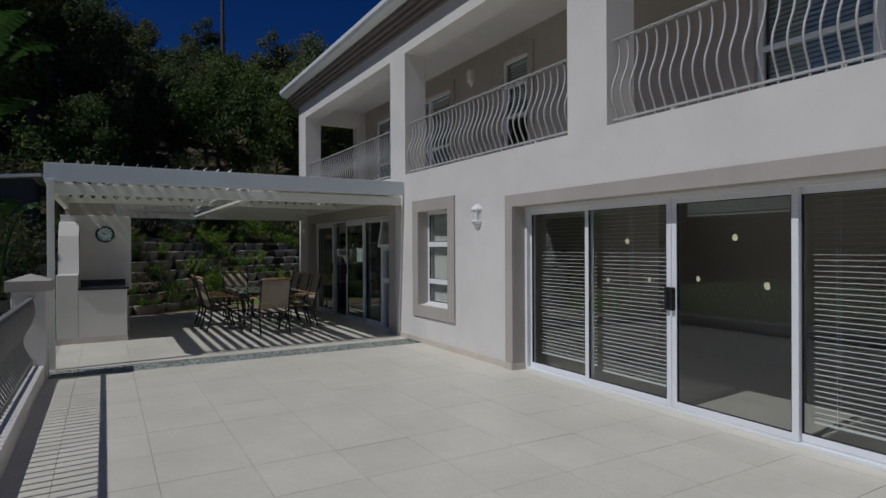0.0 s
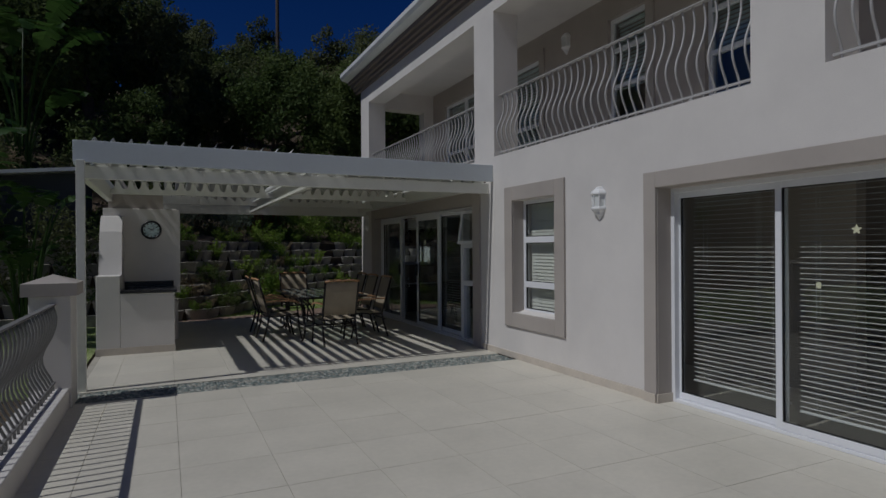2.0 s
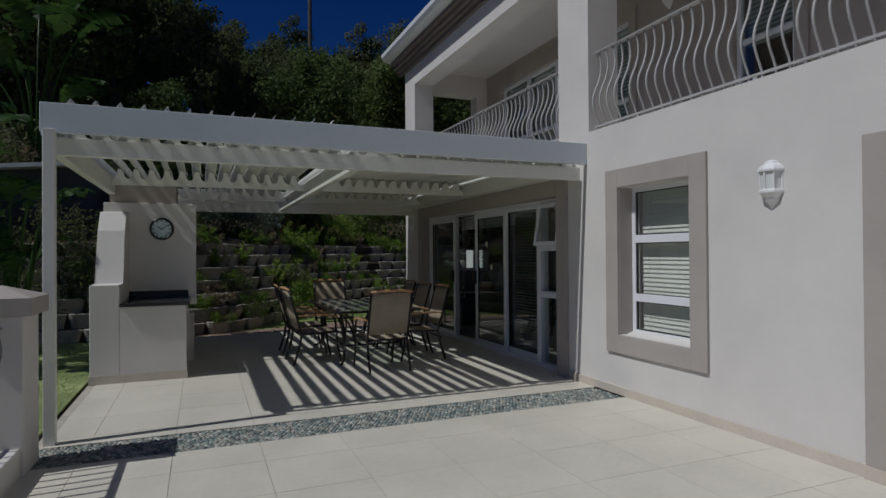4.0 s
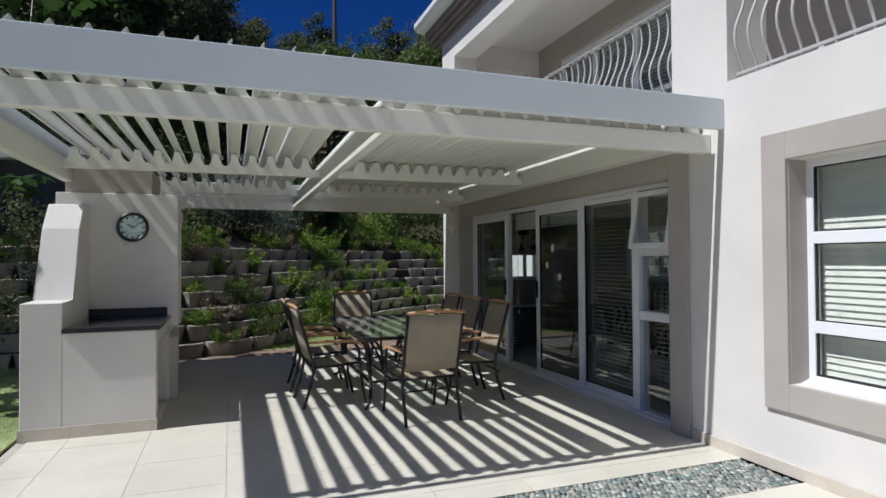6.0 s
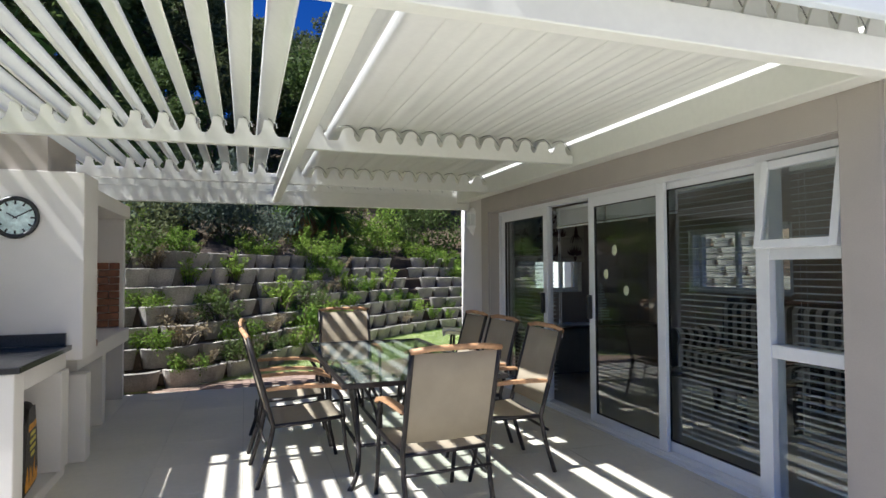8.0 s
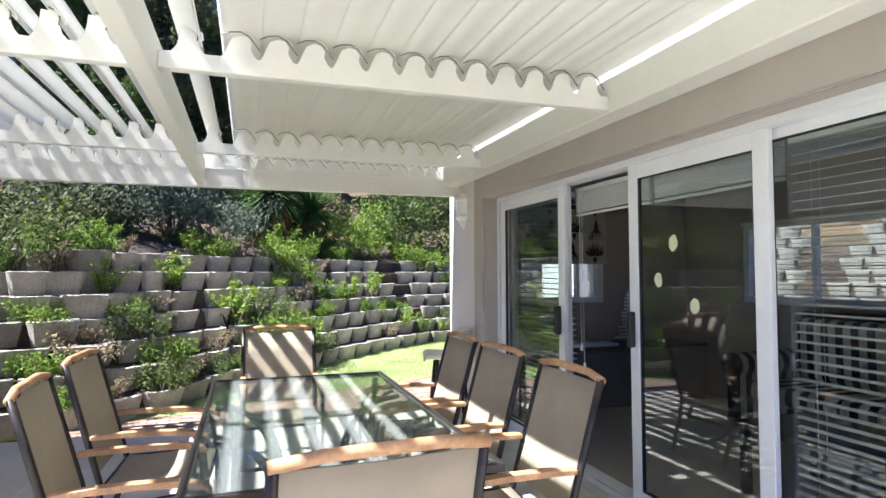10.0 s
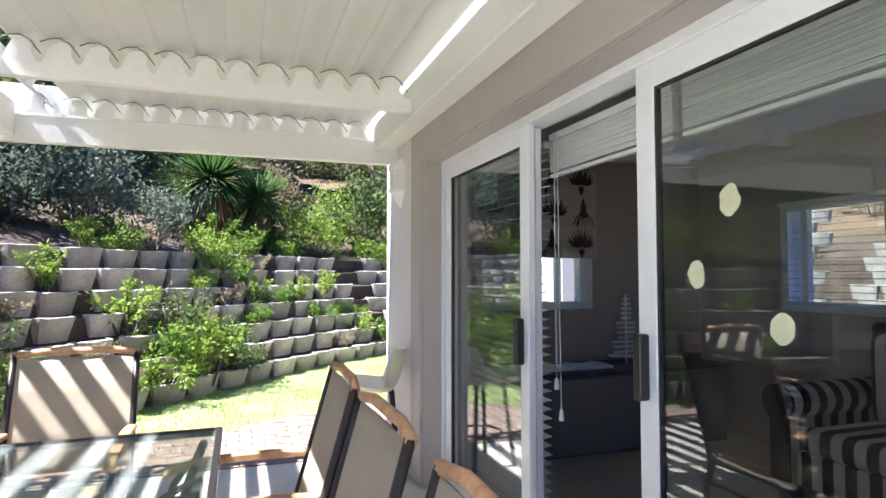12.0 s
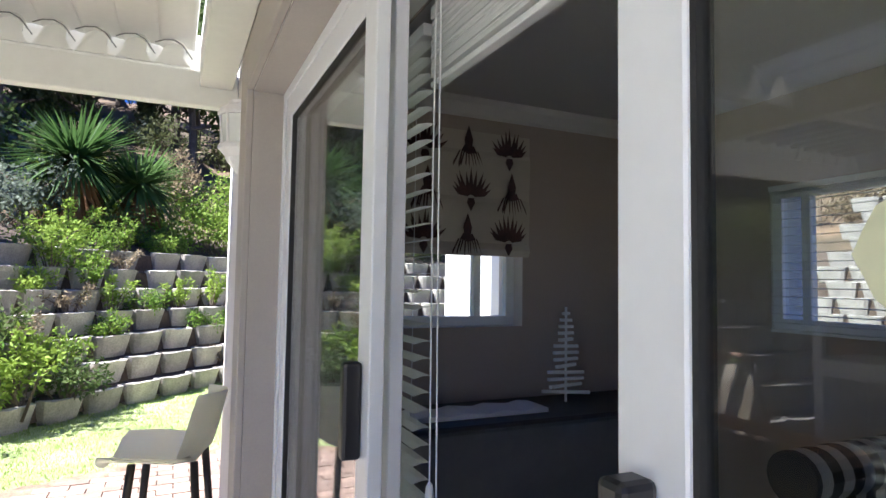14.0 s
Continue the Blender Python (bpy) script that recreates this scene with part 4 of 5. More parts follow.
tb = thing("dining_table", (3.29, 12.15, 0), 0, "rectangular glass garden table on curved dark metal legs", "table")
hw, hl = 0.57, 1.10
boxes("tabletop", M_TABLEGLASS, [(-hw + 0.02, hw - 0.02, -hl + 0.02, hl - 0.02, 0.708, 0.716)], tb, "greenish clear glass")
for i, r in enumerate([(-hw, hw, -hl, -hl + 0.025, 0.69, 0.722), (-hw, hw, hl - 0.025, hl, 0.69, 0.722), (-hw, -hw + 0.025, -hl + 0.025, hl - 0.025, 0.69, 0.722), (hw - 0.025, hw, -hl + 0.025, hl - 0.025, 0.69, 0.722)]):
    boxes("rim", M_DARKMETAL, [r], tb, w=0.003)
for sx in (-1, 1):
    for sy in (-1, 1):
        bar("leg", arc((sx * 0.50, sy * 0.98, 0.69), (sx * 0.42, sy * 0.60, 0.55), (sx * 0.40, sy * 0.72, 0.25), 8) + arc((sx * 0.40, sy * 0.72, 0.25), (sx * 0.40, sy * 0.82, 0.05), (sx * 0.50, sy * 0.95, 0.0), 6)[1:], 0.018, M_DARKMETAL, tb)
        bar("leg_brace", arc((sx * 0.40, sy * 0.30, 0.69), (sx * 0.40, sy * 0.70, 0.62), (sx * 0.40, sy * 0.73, 0.22), 8), 0.014, M_DARKMETAL, tb)
    bar("stretcher", [(sx * 0.40, -0.73, 0.22), (sx * 0.40, 0.73, 0.22)], 0.013, M_DARKMETAL, tb)
for sx in (-1, 1):
    for y in (-0.36, 0.36):
        bar("arch", arc((sx * 0.52, y, 0.69), (sx * 0.14, y, 0.66), (sx * 0.16, y, 0.22), 9), 0.014, M_DARKMETAL, tb)
        bar("arch", arc((sx * 0.52, y + 0.16, 0.69), (sx * 0.22, y + 0.12, 0.62), (sx * 0.18, y, 0.26), 9), 0.012, M_DARKMETAL, tb)
    bar("stretcher", [(sx * 0.16, -0.73, 0.22), (sx * 0.16, 0.73, 0.22)], 0.013, M_DARKMETAL, tb)
for y in (-0.73, 0.73):
    bar("stretcher", [(-0.40, y, 0.22), (0.40, y, 0.22)], 0.013, M_DARKMETAL, tb)

# plastic bar stool
st = thing("bar_stool", (4.82, 14.54, 0), 78, "bar stool with a cream plastic shell seat on dark legs", "stool")
bm = bmesh.new()
prof = [(0.245, 0.575), (0.225, 0.603), (0.10, 0.60), (-0.04, 0.585), (-0.12, 0.595), (-0.17, 0.64), (-0.195, 0.72), (-0.215, 0.81), (-0.23, 0.875)]
W_ = [0.17, 0.215, 0.235, 0.235, 0.23, 0.225, 0.215, 0.19, 0.14]
for off in (0.0, -0.012):
    rings = [[bm.verts.new((w * u, y + (0.09 * u * u if i > 4 else 0) - (off if i > 4 else 0), z + off * (i <= 4) + (0.055 * u * u if i <= 4 else 0))) for u in (-1, -0.7, -0.35, 0, 0.35, 0.7, 1)] for i, ((y, z), w) in enumerate(zip(prof, W_))]
    for a, b in zip(rings, rings[1:]):
        for k in range(6):
            bm.faces.new((a[k], a[k + 1], b[k + 1], b[k]))
part("seat", bm, M_PLASTIC, st, "cream moulded plastic shell", True)
for sx in (-1, 1):
    for sy in (-1, 1):
        bar("leg", [(sx * 0.13, sy * 0.12, 0.60), (sx * 0.16, sy * 0.15, 0.25), (sx * 0.185, sy * 0.175, 0.0)], 0.017, M_DARKMETAL, st)
bm = bmesh.new()
tube(bm, [(0.17 * math.cos(2 * math.pi * k / 20), 0.16 * math.sin(2 * math.pi * k / 20), 0.23) for k in range(20)], 0.009, 6, True)
part("foot_ring", bm, M_DARKMETAL, st, "", True)


# ---- balustrades ----
def belly(z):
    """Outward swing of a wavy baluster, z from 0 at the foot to 1 at the top."""
    return 0.088 * math.sin(math.pi * min(z / 0.62, 1)) ** 1.3 - 0.03 * math.sin(math.pi * max((z - 0.62) / 0.38, 0))


def balustrade(name, x, y0, y1, z0, z1, way, mat, label, group, pitch=0.118, post=1.2):
    b = thing(name, (x, 0, 0), 0, label, "railing", group)
    bm = bmesh.new()
    box(bm, -0.026, 0.026, y0, y1, z1 - 0.016, z1)
    bevel(bm, 0.004)
    part("top_rail", bm, mat, b)
    bm = bmesh.new()
    box(bm, -0.012, 0.012, y0, y1, z0 + 0.055, z0 + 0.075)
    part("bottom_rail", bm, mat, b)
    bm = bmesh.new()
    h = z1 - z0 - 0.08
    tube(bm, [(0, 0, z0)] + [(way * belly(k / 12), 0, z0 + 0.07 + h * k / 12) for k in range(13)], 0.0108, 6)
    me = mesh_of("baluster", bm, mat, True)
    n = int((y1 - y0) / pitch)
    for i in range(n):
        o = new("baluster", me)
        o.parent = b
        o.location = (0, y0 + (i + 0.5) * (y1 - y0) / n, 0)
    bm = bmesh.new()
    box(bm, -0.008, 0.008, -0.02, 0.02, z0, z0 + 0.06)
    mf = mesh_of("foot", bm, mat)
    for i in range(max(2, int((y1 - y0) / post))):
        o = new("foot", mf)
        o.parent = b
        o.location = (0, y0 + (i + 0.5) * (y1 - y0) / max(2, int((y1 - y0) / post)), 0)
    return b


for a_, b_ in ((-4.82, -0.73), (-0.13, 4.25), (4.84, 8.92), (9.51, 14.65)):
    balustrade("balcony_railing", F + 0.10, a_, b_, 2.80, 3.69, -1, M_IRON, "grey wrought iron balcony railing with wavy bars", "balcony railings")
structure("wall_parapet", M_PLASTER, [(-0.30, -0.02, -7, 8.2, -0.3, 0.19)], "low plastered kerb wall at the terrace edge", "wall", 0.006)
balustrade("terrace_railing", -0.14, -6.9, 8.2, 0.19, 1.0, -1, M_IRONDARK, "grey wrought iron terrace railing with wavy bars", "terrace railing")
pl = thing("pillar", (-0.17, 8.4, 0), 0, "plastered terrace pillar with a pyramid cap", "pillar")
boxes("shaft", M_PLASTER, [(-0.17, 0.17, -0.2, 0.2, -0.1, 1.07)], pl, w=0.006)
bm = bmesh.new()
lo = 0.225
box(bm, -lo, lo, -0.24, 0.24, 1.07, 1.19)
part("cap", bm, M_TAUPE, pl, "moulded cap")
bm = bmesh.new()
q = [bm.verts.new(p) for p in ((-lo, -0.24, 1.19), (lo, -0.24, 1.19), (lo, 0.24, 1.19), (-lo, 0.24, 1.19))]
ap = bm.verts.new((0, 0, 1.27))
for k in range(4):
    bm.faces.new((q[k], q[(k + 1) % 4], ap))
bm.faces.new(q[::-1])
part("cap_point", bm, M_TAUPE, pl)


# ---- planting ----
def leaves(rnd, spots, count, size, stretch=2.2, droop=0.0, spread=0.3):
    """Vertices and faces of many small pointed leaves scattered round spots (x, y, z, radius)."""
    V, Fc = [], []
    for _ in range(count):
        x, y, z, r = spots[rnd.randrange(len(spots))]
        d = Vector((rnd.gauss(0, 1), rnd.gauss(0, 1), rnd.gauss(0, 1))).normalized()
        p = Vector((x, y, z)) + d * r * rnd.random() ** 0.45
        nn = (d + Vector((rnd.gauss(0, 0.4), rnd.gauss(0, 0.4), rnd.gauss(0.35, 0.4)))).normalized()
        a = nn.cross(Vector((rnd.gauss(0, 1), rnd.gauss(0, 1), rnd.gauss(0, 1)))).normalized()
        a = (a + d * 0.5).normalized()
        b = nn.cross(a).normalized()
        s = size * rnd.uniform(0.6, 1.3)
        i = len(V)
        V += [p, p + a * s * 0.5 + b * s / stretch * 0.5, p + a * s, p + a * s * 0.5 - b * s / stretch * 0.5]
        Fc.append((i, i + 1, i + 2, i + 3))
    return V, Fc


def leaf_mesh(name, V, Fc, mat):
    me = bpy.data.meshes.new(name)
    me.from_pydata([tuple(v) for v in V], [], Fc)
    me.materials.append(mat)
    return me


def make_tree(seed, h, w, mat, leaf=0.24, count=8500):
    rnd = random.Random(seed)
    t = thing("tree", (0, 0, 0), 0, "dense dark green tree on the wooded hillside", "tree", "trees on the hillside")
    bm = bmesh.new()
    top = Vector((rnd.uniform(-0.4, 0.4), rnd.uniform(-0.4, 0.4), h * 0.8))
    tube(bm, [(0, 0, -0.6), (0.05, 0, h * 0.25), top * 0.6, top], [0.16, 0.13, 0.08, 0.02], 7)
    spots = []
    for k in range(13):
        f = rnd.uniform(0.25, 0.95)
        a = rnd.uniform(0, 6.28)
        base = top * f
        ln = w * rnd.uniform(0.35, 0.62) * (1.15 - 0.55 * f)
        tip = base + Vector((math.cos(a) * ln, math.sin(a) * ln, ln * rnd.uniform(0.25, 0.8)))
        tube(bm, [base, (base + tip) / 2 + Vector((0, 0, -0.1)), tip], [0.06, 0.04, 0.012], 5)
        for q in range(4):
            p = base + (tip - base) * rnd.uniform(0.45, 1.05)
            spots.append((p.x + rnd.gauss(0, 0.25), p.y + rnd.gauss(0, 0.25), p.z + rnd.gauss(0.1, 0.25), rnd.uniform(0.3, 0.75) * w / 4))
    for q in range(5):
        spots.append((top.x + rnd.gauss(0, 0.3), top.y + rnd.gauss(0, 0.3), top.z + rnd.uniform(-0.2, h * 0.2), rnd.uniform(0.3, 0.6) * w / 4))
    part("trunk", bm, M_BARK, t)
    V, Fc = leaves(rnd, spots, count, leaf)
    o = new("crown", leaf_mesh("crown", V, Fc, mat))
    o.parent = t
    return t


def make_shrub(seed, w, h, mat, leaf, count, label, group, upright=False, name="shrub"):
    rnd = random.Random(seed)
    t = thing(name, (0, 0, 0), 0, label, "shrub", group)
    bm = bmesh.new()
    spots = []
    for k in range(11):
        a, r = rnd.uniform(0, 6.28), w * 0.5 * rnd.random() ** 0.5
        z = h * rnd.uniform(0.35, 0.95) * (1.0 - 0.35 * (r / (w * 0.5)) ** 2)
        p = Vector((math.cos(a) * r, math.sin(a) * r, z))
        tube(bm, [(0.15 * p.x, 0.15 * p.y, -0.05), p * 0.55 + Vector((0, 0, 0.03)), p], [0.012, 0.008, 0.003], 4)
        if upright:
            spots += [(p.x * f, p.y * f, p.z * f + 0.02, w * 0.07) for f in (0.5, 0.65, 0.8, 0.9, 1.0, 1.08)]
        else:
            spots += [(p.x, p.y, p.z, w * rnd.uniform(0.10, 0.2)), (p.x * 0.7, p.y * 0.7, p.z * 0.65, w * 0.16)]
    part("stem", bm, M_BARK, t)
    V, Fc = leaves(rnd, spots, count, leaf, 2.6)
    o = new("foliage", leaf_mesh("foliage", V, Fc, mat))
    o.parent = t
    return t


def scatter(protos, rows, base_z=None):
    """First use of each plant is the built one, later ones are copies."""
    used = set()
    for i, (k, x, y, z, turn, s) in enumerate(rows):
        p = protos[k % len(protos)]
        m = pose(x, y, z, 0, 0, turn)
        if p.name not in used:
            used.add(p.name)
            p.matrix_basis = m @ Matrix.Diagonal((s, s, s, 1))
        else:
            c = copy_thing(p, m)
            c.scale = (s, s, s)


R = random.Random(4)
trees = [make_tree(1, 7.5, 5.0, L_TREE), make_tree(2, 9.0, 5.5, L_TREE2), make_tree(3, 6.5, 5.5, L_TREE), make_tree(5, 8.5, 4.5, L_TREE2), make_tree(8, 7.0, 6.0, L_TREE)]
rows = []
for ring, (b0, n) in enumerate(((6.0, 11), (10.5, 14), (16.0, 17), (22.0, 19), (29.0, 20))):
    for i in range(n):
        ang = radians(-16 + 66 * (i + R.uniform(0.15, 0.85)) / n)
        q = 17.5 + b0 + R.uniform(-1.6, 1.6) + 3.0 * max(0, math.sin(ang))
        x, y = 0.5 + q * math.sin(ang), q * math.cos(ang) + 1.0
        bb = beyond(x, y)
        if bb < 4.5:
            continue
        s = R.uniform(0.75, 1.15) * (0.7 if b0 < 7 else 1.0) * (1.25 if ang < radians(-1) else 0.86)
        rows.append((R.randrange(5), x, y, rise(x, y) - 0.1, R.uniform(0, 360), s))
scatter(trees, rows)
hill_shrubs = [make_shrub(21, 2.4, 1.7, L_TREE, 0.13, 1500, "rounded dark green bush on the slope", "bushes on the hillside", name="bush"),
               make_shrub(22, 2.2, 1.5, L_TREE2, 0.12, 1500, "olive green bush on the slope", "bushes on the hillside", name="bush"),
               make_shrub(23, 2.0, 1.3, L_BLUE, 0.14, 1400, "blue-grey leaved bush on the slope", "bushes on the hillside", name="bush"),
               make_shrub(24, 1.8, 1.3, L_DRY, 0.10, 900, "dry brown twiggy bush on the slope", "bushes on the hillside", True, name="bush")]
rows = []
for i in range(120):
    ang = radians(R.uniform(-20, 50))
    q = 17.0 + 22.0 * R.random() ** 1.3 + 3.0 * max(0, math.sin(ang))
    x, y = 0.5 + q * math.sin(ang), q * math.cos(ang) + 1.0
    bb = beyond(x, y)
    if bb < 2.8:
        continue
    rows.append((R.choice((0, 1, 0, 1, 2, 3)), x, y, rise(x, y) - 0.1, R.uniform(0, 360), R.uniform(0.6, 1.35)))
scatter(hill_shrubs, rows)

# retaining wall of planted concrete troughs
COURSE, BACK = 0.25, 0.235
rw = thing("retaining_wall", (0, 0, 0), 0, "terraced garden wall of grey concrete planter blocks", "retaining wall", kind="structure")


def block_mesh(seed):
    rnd = random.Random(seed)
    bm = bmesh.new()
    n = 8
    def ring(w, d, z, j):
        return [bm.verts.new((w * -math.cos(math.pi * k / n), -d * math.sin(math.pi * k / n) ** 0.62 if 0 < k < n else 0, z + (rnd.uniform(-j, j)))) for k in range(n + 1)]
    a = ring(0.195, 0.085, -0.01, 0)
    b = ring(0.218, 0.125, 0.11, 0.004)
    c = ring(0.240, 0.168, 0.238, 0.007)
    d = ring(0.205, 0.125, 0.245, 0.005)
    e = ring(0.20, 0.11, 0.16, 0)
    for p, q in ((a, b), (b, c), (c, d), (d, e)):
        for k in range(n):
            bm.faces.new((p[k], p[k + 1], q[k + 1], q[k]))
    bm.faces.new(a[::-1])
    return mesh_of("block", bm, M_BLOCK)


bmeshes = [block_mesh(s) for s in range(4)]
count = 0
far = bmesh.new()
ledges = []
for k in range(12):
    s = 0.245 * (k % 2) + (17.15 if k > 6 else 0)
    while s < 44:
        p, d = wall_line(s)
        nrm = Vector((-d.y, d.x))
        pos = p + nrm * (BACK * k + 0.15)
        near = 0.3 < pos.x < 8.0 and pos.y < 24.5 and s < 20
        ang = math.degrees(math.atan2(d.y, d.x))
        if near and count < 300:
            o = new("block", bmeshes[R.randrange(4)])
            o.parent = rw
            o.matrix_basis = pose(pos.x, pos.y, COURSE * k - 0.03 + R.uniform(-0.006, 0.006), R.uniform(-2, 2), R.uniform(-1.5, 1.5), ang + R.uniform(-4, 4))
            count += 1
            ledges.append((pos.x + nrm.x * 0.0, pos.y, COURSE * k + 0.18, k, s))
        elif s > 9 or pos.x < 0.3:
            m = pose(pos.x, pos.y, COURSE * k - 0.03, 0, 0, ang)
            me = bmeshes[0]
            vs = [far.verts.new(m @ v.co) for v in me.vertices]
            for f in me.polygons:
                far.faces.new([vs[i] for i in f.vertices])
        s += 0.495
tagged(part("blocks_beyond", far, M_BLOCK, rw), kind="stuff")
bm = bmesh.new()
prev = None
for i in range(0, 130):
    p, d = wall_line(i * 0.35)
    nrm = Vector((-d.y, d.x))
    ring = []
    for k in range(7):
        ring.append((p + nrm * (BACK * k + 0.13), COURSE * k + 0.02 if k == 0 else COURSE * k - 0.05))
        ring.append((p + nrm * (BACK * k + 0.14), COURSE * k + 0.17))
        ring.append((p + nrm * (BACK * (k + 1) + 0.12), COURSE * k + 0.20))
    ring.append((p + nrm * (BACK * 7 + 1.2), 2.05))
    cur = [bm.verts.new((q.x, q.y, z + 0.012 * noise.noise((q.x * 3, q.y * 3, z)))) for q, z in ring]
    if prev:
        for a in range(len(cur) - 1):
            bm.faces.new((prev[a], cur[a], cur[a + 1], prev[a + 1]))
    prev = cur
part("soil", bm, M_SOIL, rw, "dark planting soil")

wall_shrubs = [make_shrub(31, 0.62, 0.42, L_SHRUB, 0.055, 900, "bright green leafy plant growing from the block wall", "plants in the block wall"),
               make_shrub(32, 0.5, 0.5, L_SHRUB, 0.045, 800, "bright green upright plant in the block wall", "plants in the block wall", True),
               make_shrub(33, 0.7, 0.38, L_SHRUB, 0.05, 1000, "spreading yellow-green plant over the blocks", "plants in the block wall"),
               make_shrub(34, 0.5, 0.4, L_DRY, 0.04, 420, "dry brown plant in the block wall", "plants in the block wall", True),
               make_shrub(35, 0.6, 0.5, L_TREE, 0.05, 900, "dark green plant in the block wall", "plants in the block wall")]
rows = []
for x, y, z, k, s in ledges:
    lush = noise.noise((s * 0.55, k * 0.6, 4.2))
    if k < 6 and R.random() < 0.30 + 0.8 * lush:
        rows.append((R.choice((0, 1, 1, 2, 3, 4, 2)), x + R.uniform(-0.1, 0.1), y, z - 0.02, R.uniform(0, 360), R.uniform(0.55, 1.15) + max(lush, 0) * 0.7))
    elif k == 6 and R.random() < 0.8:
        rows.append((R.choice((0, 1, 2, 2, 3)), x, y + R.uniform(-0.05, 0.5), z - 0.03, R.uniform(0, 360), R.uniform(0.75, 1.15) + max(lush, 0) * 0.8))
for x, y, z, k, s in ledges:
    if k == 0 and 1.2 < x < 2.9:
        rows.append((R.choice((3, 3, 4)), x, y - 0.05, z - 0.02, R.uniform(0, 360), R.uniform(0.7, 1.0)))
for i in range(64):
    p, d = wall_line(3.2 + R.uniform(0, 12.5))
    nrm = Vector((-d.y, d.x))
    q = p + nrm * R.uniform(2.2, 4.2)
    rows.append((R.choice((0, 2, 2, 1, 4, 3)), q.x, q.y, rise(q.x, q.y) - 0.05 if beyond(q.x, q.y) > 3 else 1.7, R.uniform(0, 360), R.uniform(0.9, 1.7)))
scatter(wall_shrubs, rows)


def yucca(x, y, z, s):
    t = thing("yucca", (x, y, z), 0, "spiky green yucca with a skirt of dead brown leaves", "yucca")
    rnd = random.Random(9)
    bm = bmesh.new()
    tube(bm, [(0, 0, -0.3), (0.03, 0, 0.5 * s), (0, 0.03, 1.0 * s)], [0.13, 0.11, 0.09], 8)
    part("trunk", bm, M_BARK, t)
    for nm, mat, n, lo, hi, ln in (("leaf", L_YUCCA, 380, -0.75, 1.2, 0.92), ("dead_leaf", L_DEAD, 260, -1.45, -0.95, 0.80)):
        V, Fc = [], []
        for k in range(n):
            az, el = rnd.uniform(0, 6.28), rnd.uniform(lo, hi)
            d = Vector((math.cos(az) * math.cos(el), math.sin(az) * math.cos(el), math.sin(el)))
            o = Vector((0, 0, 1.0 * s if nm == "leaf" else rnd.uniform(0.5, 1.0) * s)) + Vector((math.cos(az), math.sin(az), 0)) * 0.09
            side = d.cross(Vector((0, 0, 1))).normalized() * 0.022 * s
            L_ = ln * s * rnd.uniform(0.7, 1.1)
            pts = [o + d * L_ * f - Vector((0, 0, 0.35 * L_ * f * f * (0.5 if nm == "leaf" else 0.1))) for f in (0, 0.5, 1)]
            i = len(V)
            V += [pts[0] - side, pts[0] + side, pts[1] + side, pts[1] - side, pts[2]]
            Fc += [(i, i + 1, i + 2, i + 3), (i + 3, i + 2, i + 4)]
        o = new(nm + "_rosette", leaf_mesh(nm, V, Fc, mat))
        o.parent = t
    return t


yucca(3.42, 21.9, 2.0, 1.12)
yucca(4.25, 22.3, 1.9, 0.95)
big = make_shrub(41, 2.2, 1.7, L_SHRUB, 0.09, 3200, "large rounded green bush above the block wall", "bushes above the wall", name="bush")
big.matrix_basis = pose(5.3, 23.0, 1.75, 0, 0, 40)
blu = make_shrub(42, 2.4, 1.5, L_BLUE, 0.11, 2200, "blue-grey flowering bush above the block wall", "bushes above the wall", name="bush")
blu.matrix_basis = pose(1.7, 20.2, 2.0, 0, 0, 0)
for x, y, s, tn in ((0.6, 19.2, 1.0, 50), (2.6, 21.2, 0.8, 100)):
    copy_thing(blu, pose(x, y, 2.0, 0, 0, tn)).scale = (s, s, s)
for x, y, s, tn in ((3.0, 22.6, 0.9, 140), (8.9, 23.4, 1.0, 20)):
    copy_thing(big, pose(x, y, 2.2, 0, 0, tn)).scale = (s, s, s)

# dark bushes added to stand for the shadowed slope right of the big bush
for x, y, s, tn in ((6.6, 23.2, 1.0, 30), (7.4, 23.9, 1.1, 160)):
    copy_thing(hill_shrubs[0], pose(x, y, 1.8, 0, 0, tn)).scale = (s, s, s)


